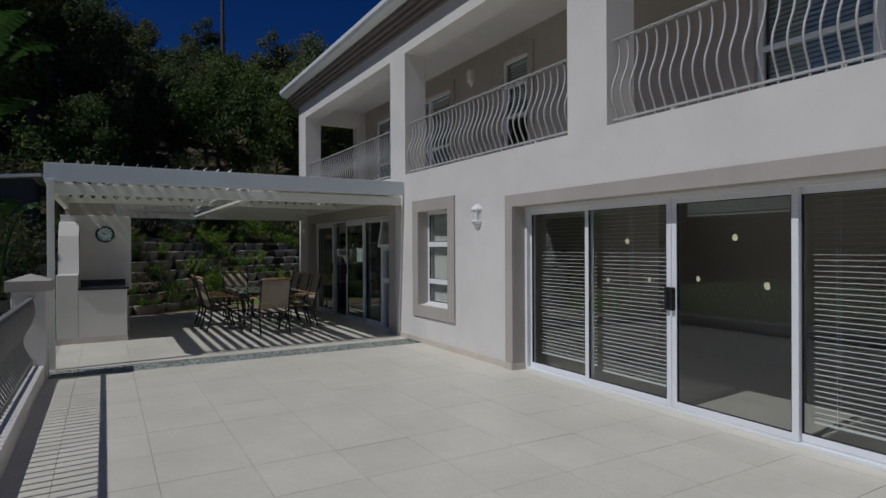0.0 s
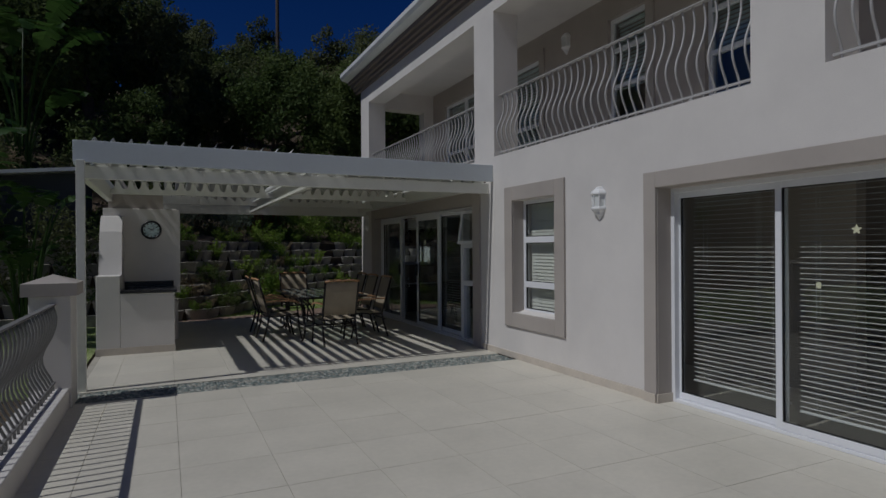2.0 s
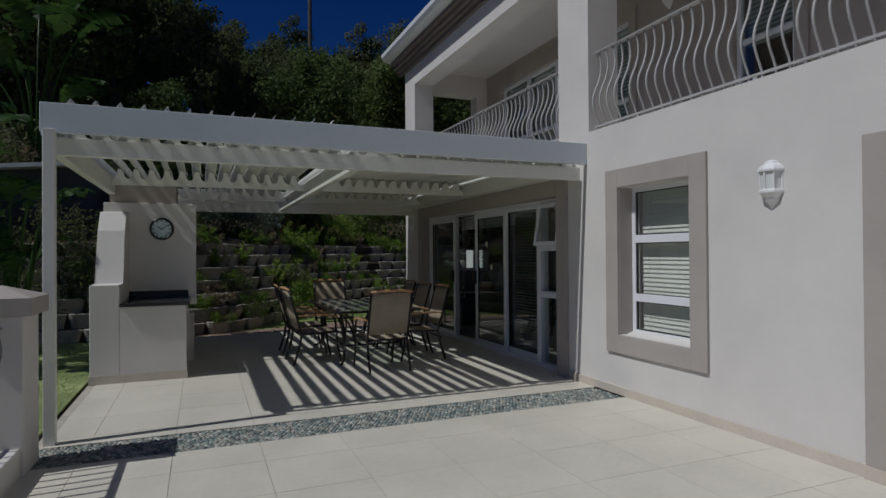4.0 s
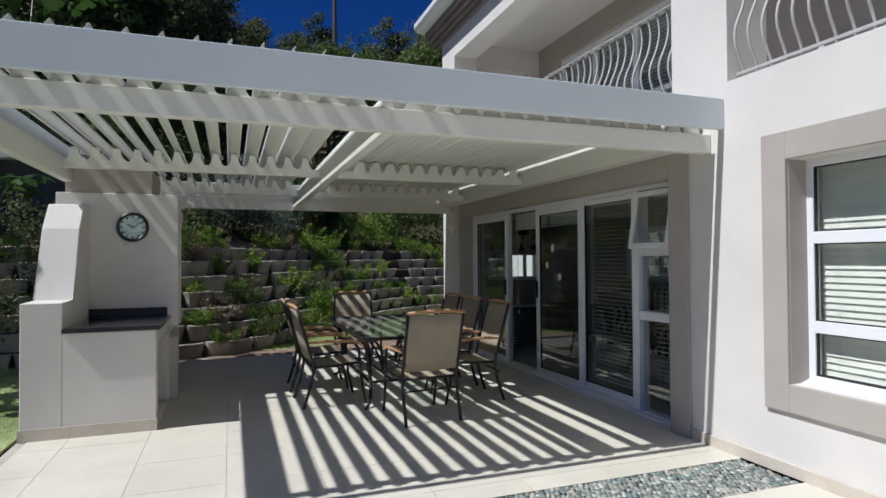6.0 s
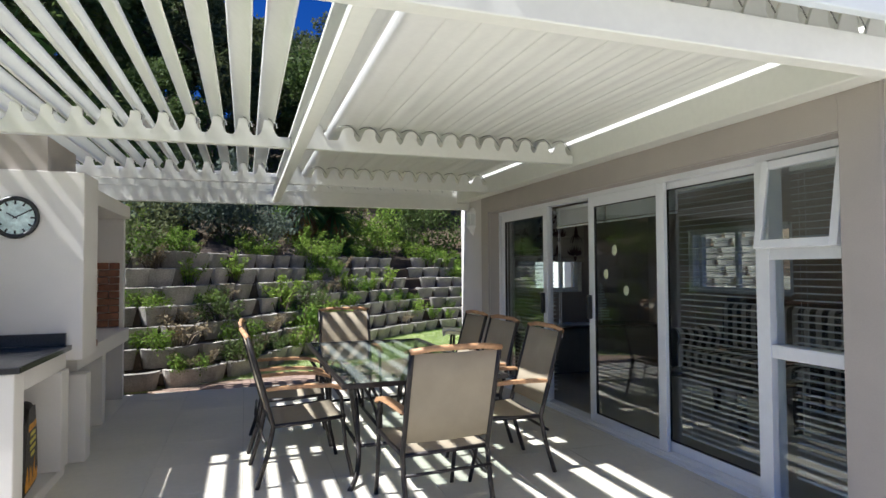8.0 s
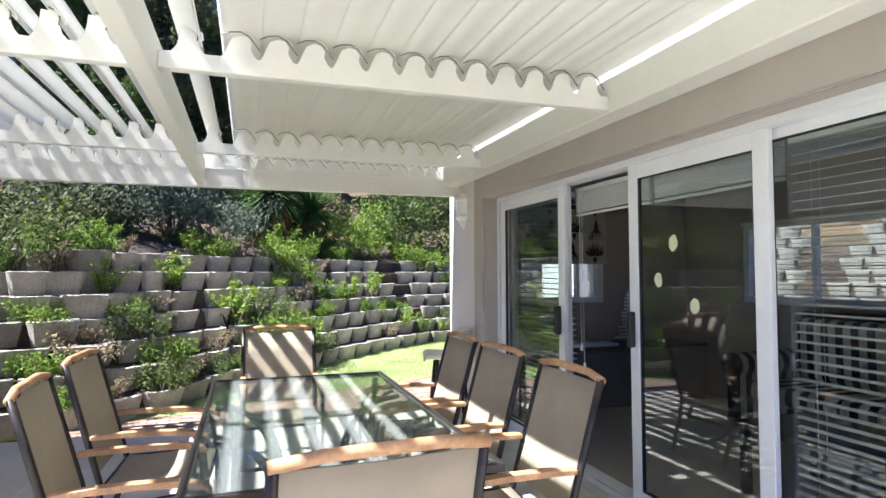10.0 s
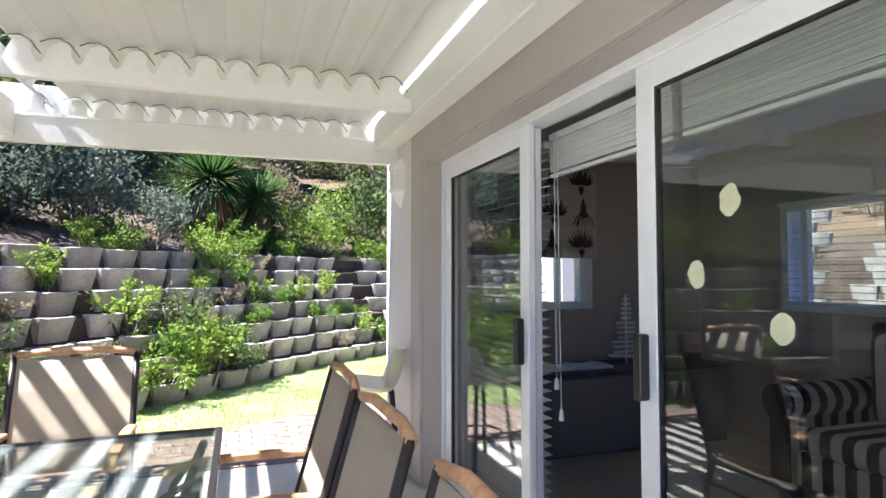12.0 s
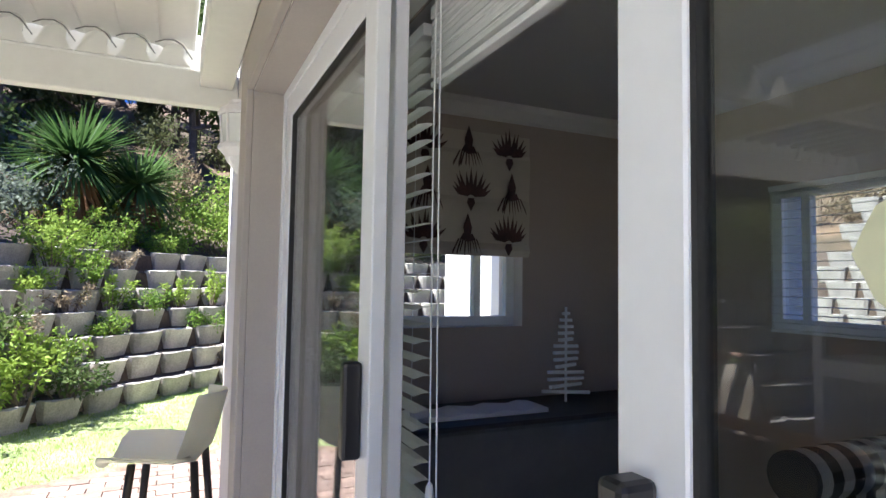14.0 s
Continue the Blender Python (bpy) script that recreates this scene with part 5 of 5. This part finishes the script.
def banana_plant(x, y, z, seed, s=1.0):
    """Giant bird-of-paradise: fan of long paddle leaves with torn edges."""
    rnd = random.Random(seed)
    t = thing("banana_plant", (x, y, z), rnd.uniform(0, 360), "tall plant with large torn paddle leaves", "plant", "paddle-leaved plants")
    for k in range(13):
        az = rnd.uniform(0, 6.28)
        h, out = rnd.uniform(1.4, 3.6) * s, rnd.uniform(0.3, 0.9) * s
        c, sn = math.cos(az), math.sin(az)
        stem = arc((0.1 * c, 0.1 * sn, 0), (0.15 * c, 0.15 * sn, h * 0.7), (out * c, out * sn, h), 6)
        bm = bmesh.new()
        tube(bm, stem, [0.035, 0.032, 0.028, 0.025, 0.022, 0.018, 0.015], 5)
        st_ = part("stalk", bm, L_PALM, t)
        d0 = (stem[-1] - stem[-2]).normalized()
        tip = stem[-1] + d0 * 0.6 * s + Vector((c * 0.6, sn * 0.6, -0.15)) * s
        rib = arc(stem[-1], stem[-1] + d0 * 0.7 * s, tip, 10)
        side = Vector((-sn, c, 0))
        V, Fc = [], []
        for i in range(10):
            for sg in (-1, 1):
                w0 = 0.26 * s * math.sin(math.pi * (i + 0.15) / 10.3) ** 0.6
                w1 = 0.26 * s * math.sin(math.pi * (i + 0.9) / 10.3) ** 0.6
                dr = Vector((0, 0, rnd.uniform(-0.12, 0.03) * s))
                j = len(V)
                V += [rib[i], rib[i + 1], rib[i + 1] + side * sg * w1 + dr, rib[i] + side * sg * w0 + dr + (rib[i + 1] - rib[i]) * 0.15]
                Fc.append((j, j + 1, j + 2, j + 3))
        o = new("blade", leaf_mesh("blade", V, Fc, L_PALM))
        o.parent = st_
    return t


for x, y, z, k, sc, tn in ((-0.9, 15.7, 0.35, 0, 0.62, 10), (-1.9, 15.5, 0.3, 1, 0.7, 80), (-2.9, 15.8, 0.4, 0, 0.75, 150), (-0.3, 16.2, 1.1, 0, 0.7, 220), (-1.4, 16.4, 1.3, 1, 0.8, 300), (-2.6, 16.5, 1.3, 0, 0.85, 20), (0.5, 16.6, 1.5, 1, 0.65, 60)):
    copy_thing(hill_shrubs[k], pose(x, y, z, 0, 0, tn)).scale = (sc, sc, sc)
banana_plant(-2.6, 14.4, 0, 3, 1.05)
banana_plant(-2.9, 13.4, 0, 5, 1.2)
banana_plant(-3.6, 15.2, 0, 7, 0.95)
banana_plant(-2.6, 20.4, max(rise(-2.6, 20.4), 2.0) - 0.1, 21, 1.35)
banana_plant(-1.15, 12.6, 0, 11, 0.6)

# dark store behind the barbecue
sh = thing("garden_store", (0, 0, 0), 0, "dark grey store with a white-edged sloping roof", "shed")
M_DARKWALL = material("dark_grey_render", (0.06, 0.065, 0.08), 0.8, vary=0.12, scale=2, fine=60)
bm = bmesh.new()
prism(bm, [(-5.6, -0.1), (-0.9, -0.1), (-0.9, 3.27), (-5.6, 2.84)], 17.2, 19.2)
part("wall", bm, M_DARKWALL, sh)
bm = bmesh.new()
prism(bm, [(-5.9, 2.82), (-0.7, 3.30), (-0.7, 3.38), (-5.9, 2.90)], 16.9, 19.4)
part("roof", bm, M_WHITE, sh, "white roof sheet")

# pole on the slope
pp = thing("utility_pole", (8.0, 44.0, 9.0), 0, "dark wooden utility pole among the trees", "pole")
bm = bmesh.new()
tube(bm, [(0, 0, 0), (0, 0, 12.5)], [0.16, 0.11], 8)
part("shaft", bm, M_BARK, pp)

gw = thing("garden_wall", (8.1, 18.0, 0), 0, "white plastered garden wall in full sun", "wall")
boxes("wall", M_WHITE, [(-0.1, 0.1, -0.6, 0.6, -0.05, 2.3)], gw, w=0.01)
boxes("coping", M_WHITE, [(-0.13, 0.13, -0.63, 0.63, 2.3, 2.36)], gw, w=0.008)


# ---- dining room behind the open door ----
sb = thing("sideboard", (6.5, 14.68, 0.012), 0, "long low dark sideboard against the end wall", "sideboard")
M_DARKWOOD = material("dark_wood", (0.06, 0.05, 0.045), 0.5, vary=0.2, scale=10, fine=60)
M_GREYFAB = material("grey_upholstery", (0.16, 0.155, 0.15), 0.9, vary=0.1, scale=8, fine=200, bump=0.3)
boxes("body", M_GREYFAB, [(-0.95, 1.3, -0.30, 0.22, 0.0, 0.60)], sb, w=0.02)
boxes("top", M_DARKWOOD, [(-0.97, 1.32, -0.32, 0.23, 0.602, 0.63)], sb, w=0.006)
rn = thing("table_runner", (6.2, 14.6, 0.645), 0, "folded white cloth lying on the sideboard", "cloth")
bm = bmesh.new()
prism(bm, [(-0.5, 0.0), (0.55, 0.0)] + [(0.55 - 0.075 * k, 0.024 + 0.008 * math.sin(k * 2.1)) for k in range(15)], -0.12, 0.1)
part("cloth", bm, M_WHITE, rn)
xt = thing("slat_tree", (7.03, 14.70, 0.642), 0, "white tree ornament made of stacked slats", "ornament")
bm = bmesh.new()
tube(bm, [(0, 0, 0), (0, 0, 0.58)], 0.008, 6)
part("rod", bm, M_WHITE, xt)
for k in range(13):
    w = 0.135 * (1 - k / 13.5) + 0.012
    bm = bmesh.new()
    box(bm, -w, w, -0.012, 0.012, 0.05 + k * 0.04, 0.068 + k * 0.04)
    o = part("slat", bm, M_WHITE, xt)
    o.matrix_basis = pose(0, 0, 0, 0, 0, (k * 37) % 50 - 25)

rb = thing("roman_blind", (6.26, 14.90, 1.53), 0, "cream roman blind printed with dark aloe plants", "blind")
M_PRINTCLOTH = material("cream_printed_cloth", (0.50, 0.45, 0.37), 0.9, vary=0.06, scale=6, fine=200, bump=0.2)
M_PRINT = material("dark_print", (0.05, 0.035, 0.035), 0.9, vary=0.3, scale=12, fine=90, bump=0.0, tint=(0.10, 0.045, 0.04))
bm = bmesh.new()
folds = [(-0.02, 0.0), (-0.035, 0.04), (-0.02, 0.08), (-0.025, 0.20), (-0.03, 0.33), (-0.02, 0.36), (-0.025, 0.5), (-0.03, 0.62), (-0.02, 0.65), (-0.02, 0.77)]
prism(bm, [(y, z) for y, z in folds] + [(y + 0.006, z) for y, z in folds[::-1]], -0.55, 0.61, 'x')
part("cloth", bm, M_PRINTCLOTH, rb)
rnd = random.Random(12)
for row in range(3):
    for col in range(4):
        cx, cz = -0.42 + col * 0.29 + (0.02 if row % 2 else 0), 0.05 + row * 0.27
        bm = bmesh.new()
        if (col + row) % 2:
            # broad aloe rosette with a small seedling below it
            for q in range(11):
                a = radians(-78 + q * 15.6 + rnd.uniform(-4, 4))
                ln = 0.15 * rnd.uniform(0.75, 1.0)
                bx, bz = cx + 0.02 * (q - 5) / 5, cz + 0.05
                mid = (bx + 0.55 * ln * math.sin(a), bz + 0.42 * ln * math.cos(a))
                tip = (bx + ln * math.sin(a) * 0.92, bz + ln * math.cos(a) * 1.05 + 0.02)
                n_x, n_z = math.cos(a), -math.sin(a)
                prism(bm, [(bx - 0.012 * n_x, bz - 0.012 * n_z), (mid[0] - 0.014 * n_x, mid[1] - 0.014 * n_z), tip, (mid[0] + 0.014 * n_x, mid[1] + 0.014 * n_z), (bx + 0.012 * n_x, bz + 0.012 * n_z)], -0.0365 - 0.0001 * q, -0.0355 - 0.0001 * q)
            prism(bm, [(cx - 0.02, cz + 0.03), (cx - 0.028, cz), (cx, cz - 0.05), (cx + 0.028, cz), (cx + 0.02, cz + 0.03)], -0.038, -0.037)
        else:
            # upright flower spike over trailing roots
            prism(bm, [(cx - 0.022, cz + 0.07), (cx - 0.03, cz + 0.12), (cx, cz + 0.21), (cx + 0.03, cz + 0.12), (cx + 0.022, cz + 0.07)], -0.0365, -0.0355)
            prism(bm, [(cx - 0.05, cz + 0.05), (cx - 0.03, cz + 0.085), (cx + 0.035, cz + 0.08), (cx + 0.055, cz + 0.045), (cx, cz + 0.03)], -0.0375, -0.0367)
            for q in range(9):
                xx = cx - 0.06 + q * 0.015
                end = xx + (q - 4) * 0.010 + rnd.uniform(-0.01, 0.01)
                prism(bm, [(xx - 0.005, cz + 0.05), (xx + 0.005, cz + 0.05), (end + 0.003, cz - 0.03 - 0.04 * rnd.random()), (end - 0.003, cz - 0.03)], -0.0385 - 0.0001 * q, -0.0378 - 0.0001 * q)
        part("aloe_print", bm, M_PRINT, rb, "dark printed aloe plant")

# striped sofa under the rear window
sf = thing("sofa", (7.55, 12.35, 0.012), 0, "black and white striped sofa with rolled arms", "sofa")


def stripe_material(axis):
    m = bpy.data.materials.new("striped_fabric")
    m.use_nodes = True
    n, l = m.node_tree.nodes, m.node_tree.links
    tc = n.new("ShaderNodeTexCoord")
    sep = n.new("ShaderNodeSeparateXYZ")
    l.new(tc.outputs["Object"], sep.inputs[0])
    k = n.new("ShaderNodeMath")
    k.operation = 'MULTIPLY'
    k.inputs[1].default_value = 46.0
    l.new(sep.outputs[axis], k.inputs[0])
    si = n.new("ShaderNodeMath")
    si.operation = 'SINE'
    l.new(k.outputs[0], si.inputs[0])
    gt = n.new("ShaderNodeMath")
    gt.operation = 'GREATER_THAN'
    gt.inputs[1].default_value = 0.0
    l.new(si.outputs[0], gt.inputs[0])
    mx = n.new("ShaderNodeMix")
    mx.data_type = 'RGBA'
    mx.inputs["A"].default_value = (0.02, 0.02, 0.022, 1)
    mx.inputs["B"].default_value = (0.46, 0.42, 0.38, 1)
    l.new(gt.outputs[0], mx.inputs["Factor"])
    l.new(mx.outputs["Result"], n["Principled BSDF"].inputs["Base Color"])
    n["Principled BSDF"].inputs["Roughness"].default_value = 0.9
    return m


M_STRIPE = stripe_material("Y")
M_STRIPE_ARM = stripe_material("X")
bm = bmesh.new()
box(bm, -0.40, 0.42, -0.85, 0.85, 0.10, 0.30)
part("base", bm, M_STRIPE, sf)
for y in (-0.41, 0.41):
    bm = bmesh.new()
    box(bm, -0.42, 0.22, y - 0.40, y + 0.40, 0.302, 0.46)
    bevel(bm, 0.05, 3)
    part("seat_cushion", bm, M_STRIPE, sf, "", True)
    bm = bmesh.new()
    box(bm, 0.16, 0.36, y - 0.40, y + 0.40, 0.44, 1.0)
    bevel(bm, 0.07, 3)
    part("back_cushion", bm, M_STRIPE, sf, "", True)
bm = bmesh.new()
box(bm, 0.34, 0.46, -0.9, 0.9, 0.05, 1.06)
bevel(bm, 0.03, 2)
part("back", bm, M_DARKWOOD, sf)
for sy in (-1, 1):
    bm = bmesh.new()
    prism(bm, [(sy * 0.95 + 0.11 * math.cos(a), 0.58 + 0.11 * math.sin(a)) for a in (2 * math.pi * k / 16 for k in range(16))], -0.44, 0.40, 'x')
    box(bm, -0.42, 0.40, sy * 0.95 - 0.07, sy * 0.95 + 0.07, 0.1, 0.52)
    part("arm", bm, M_STRIPE_ARM, sf)
cs = thing("coffee_table", (6.3, 11.6, 0.012), 0, "low dark wooden table inside the room", "table")
boxes("top", M_DARKWOOD, [(-0.35, 0.35, -0.5, 0.5, 0.42, 0.46)], cs, w=0.006)
for sx in (-1, 1):
    for sy in (-1, 1):
        boxes("leg", M_DARKWOOD, [(sx * 0.3 - 0.025, sx * 0.3 + 0.025, sy * 0.45 - 0.025, sy * 0.45 + 0.025, 0, 0.42)], cs)


# ---- floor pieces ----
floor_ob = bpy.data.objects["floor"]
TP = 0.615
bm = bmesh.new()
v = box(bm, 0, TP - 0.003, 0, TP - 0.003, -0.012, 0.0)
tile_me = mesh_of("tile", bm, M_TILE)


def strip_tile(x0, x1, y0, y1):
    bm = bmesh.new()
    box(bm, 0, x1 - x0 - 0.004, 0, y1 - y0 - 0.004, -0.012, 0.0)
    o = part("tile", bm, M_TILE, floor_ob)
    o.location = (x0, y0, 0)


def lay(y_lo, y_hi, y_ref):
    xs = [0.287 + TP * k for k in range(0, 8)]
    k0 = math.ceil((y_lo - y_ref) / TP)
    ys = [y_ref + TP * k for k in range(k0, 40) if y_ref + TP * k < y_hi]
    cuts = [y_lo] + ([y for y in ys if y > y_lo + 0.02]) + [y_hi]
    for a, b in zip(cuts, cuts[1:]):
        for x in xs[:-1]:
            if abs(b - a - TP) < 0.002:
                o = new("tile", tile_me)
                o.parent = floor_ob
                o.location = (x, a, R.uniform(-0.0006, 0.0006))
            else:
                strip_tile(x, x + TP, a, b)
        strip_tile(-0.02, xs[0], a, b)
        strip_tile(xs[-1], F - 0.004, a, b)


lay(-1.5, 8.33, 5.42)
lay(8.83, 15.0, 9.05)
structure("floor_back", M_TILE, [(-0.02, F, -7, -1.504, -0.012, 0.0)], "cream tiled terrace", "floor")

# pebble strip
rnd = random.Random(77)
V, Fc = [], []
base = [(0, 0, 1)] + [(math.cos(a), math.sin(a), 0.55) for a in (2 * math.pi * k / 7 for k in range(7))] + [(1.12 * math.cos(a), 1.12 * math.sin(a), -0.2) for a in (2 * math.pi * k / 7 for k in range(7))]
fs = [(0, 1 + k, 1 + (k + 1) % 7) for k in range(7)] + [(1 + k, 8 + k, 8 + (k + 1) % 7, 1 + (k + 1) % 7) for k in range(7)]
gx, gy = 0.036, 0.034
row = 0
yy = 8.345
while yy < 8.825:
    xx = -0.3 + (row % 2) * gx / 2
    while xx < F - 0.02:
        r = rnd.uniform(0.013, 0.0205)
        st_ = rnd.uniform(0.75, 1.35)
        a = rnd.uniform(0, 3.14)
        ca, sa = math.cos(a), math.sin(a)
        px, py, pz = xx + rnd.uniform(-0.007, 0.007), yy + rnd.uniform(-0.006, 0.006), -0.012 + rnd.uniform(-0.004, 0.002)
        i = len(V)
        for bx, by, bz in base:
            u, w_ = bx * r * st_, by * r / st_ ** 0.5
            V.append((px + u * ca - w_ * sa, py + u * sa + w_ * ca, pz + bz * 0.011))
        Fc += [tuple(i + k for k in f) for f in fs]
        xx += gx
    yy += gy
    row += 1
me = bpy.data.meshes.new("pebbles")
me.from_pydata(V, [], Fc)
mp = bpy.data.materials.new("mixed_pebbles")
mp.use_nodes = True
n_, l_ = mp.node_tree.nodes, mp.node_tree.links
g_ = n_.new("ShaderNodeNewGeometry")
cr = n_.new("ShaderNodeValToRGB")
cr.color_ramp.elements[0].color = (0.10, 0.12, 0.12, 1)
cr.color_ramp.elements[1].color = (0.50, 0.52, 0.47, 1)
e_ = cr.color_ramp.elements.new(0.45)
e_.color = (0.22, 0.27, 0.25, 1)
e_ = cr.color_ramp.elements.new(0.75)
e_.color = (0.33, 0.31, 0.26, 1)
l_.new(g_.outputs["Random Per Island"], cr.inputs[0])
l_.new(cr.outputs[0], n_["Principled BSDF"].inputs["Base Color"])
n_["Principled BSDF"].inputs["Roughness"].default_value = 0.55
me.materials.append(mp)
for p in me.polygons:
    p.use_smooth = True
pb = new("pebble_strip", me)
tagged(pb, "strip of grey-green pebbles set between the two floors", "pebbles", kind="stuff")

# pavers of the path beyond the pergola
pv = bpy.data.objects["path_bed"]
bm = bmesh.new()
box(bm, -0.098, 0.098, -0.048, 0.048, -0.02, 0.0)
paver_me = mesh_of("paver", bm, M_PAVER)


def on_path(x, y):
    edge = [(0.9, 15.05), (1.2, 15.15), (3.6, 15.95), (4.6, 16.5), (5.6, 16.85), (8, 16.95)]
    for (xa, ya), (xb, yb) in zip(edge, edge[1:]):
        if xa <= x <= xb:
            return 15.02 < y < ya + (yb - ya) * (x - xa) / (xb - xa) and (x < 5.1 or y > 15.35)
    return False


n = 0
for r_ in range(22):
    for c_ in range(30):
        x, y = 1.2 + c_ * 0.203 + (r_ % 2) * 0.1, 15.08 + r_ * 0.102
        if on_path(x, y) and n < 300:
            o = new("paver", paver_me)
            o.parent = pv
            o.matrix_basis = pose(x, y, R.uniform(-0.003, 0.002), R.uniform(-0.6, 0.6), R.uniform(-0.6, 0.6), R.uniform(-1.2, 1.2))
            n += 1

# bare earth along the edge of the lawn
M_DIRT = material("bare_brown_earth", (0.17, 0.115, 0.075), 0.95, vary=0.4, scale=7, fine=60, bump=0.8, tint=(0.24, 0.17, 0.11), bump_dist=0.015)
EDGE = [(1.0, 15.12), (1.2, 15.2), (3.6, 15.98), (4.6, 16.53), (5.6, 16.88), (8.0, 16.98)]


def edge_y(x):
    for (xa, ya), (xb, yb) in zip(EDGE, EDGE[1:]):
        if xa <= x <= xb:
            return ya + (yb - ya) * (x - xa) / (xb - xa)
    return EDGE[-1][1]


def bare(x):
    """How far the bare earth reaches into the lawn."""
    return 0.16 + 0.12 * noise.noise((x * 2.3, 1.7, 0)) + 0.05 * noise.noise((x * 9, 4.1, 0))


bm = bmesh.new()
prev = None
for i in range(120):
    x = 1.05 + i * 0.058
    y = edge_y(x)
    cur = [bm.verts.new((x, y - 0.05, -0.0105)), bm.verts.new((x, y + bare(x) * 0.5, -0.004)), bm.verts.new((x, y + bare(x), -0.0105))]
    if prev:
        for k in range(2):
            bm.faces.new((prev[k], cur[k], cur[k + 1], prev[k + 1]))
    prev = cur
tagged(part("lawn_edge", bm, M_DIRT, smooth=True), "strip of bare brown earth between lawn and paving", "earth", kind="structure")

# grass blades near the terrace
rnd = random.Random(5)
V, Fc = [], []
def on_lawn(x, y):
    if x > 1.0:
        edge = [(0.9, 15.2), (1.2, 15.3), (3.6, 16.0), (4.6, 16.55), (5.6, 16.9), (9, 17.0)]
        for (xa, ya), (xb, yb) in zip(edge, edge[1:]):
            if xa <= x <= xb:
                return y > ya + (yb - ya) * (x - xa) / (xb - xa) + bare(x) - 0.04 and beyond(x, y) < 0.1
        return False
    return (x < -0.16 and 8.95 < y < 15.0) or (y > 15.15 and beyond(x, y) < 0.05)
tries = 0
while len(Fc) < 52000 and tries < 150000:
    tries += 1
    if rnd.random() < 0.8:
        x, y = rnd.uniform(1.0, 8.0), rnd.uniform(15.2, 21.2)
    else:
        x, y = rnd.uniform(-3.5, -0.16), rnd.uniform(9, 15)
    if not on_lawn(x, y):
        continue
    h, w = rnd.uniform(0.012, 0.035), rnd.uniform(0.002, 0.004)
    a = rnd.uniform(0, 6.28)
    lx, ly = rnd.gauss(0, 0.012), rnd.gauss(0, 0.012)
    i = len(V)
    V += [(x - w * math.cos(a), y - w * math.sin(a), -0.013), (x + w * math.cos(a), y + w * math.sin(a), -0.013), (x + lx, y + ly, -0.012 + h)]
    Fc.append((i, i + 1, i + 2))
gm = bpy.data.meshes.new("grass")
gm.from_pydata(V, [], Fc)
gm.materials.append(L_GRASS)
tagged(new("grass", gm), "short sunlit lawn grass", "grass", kind="stuff")
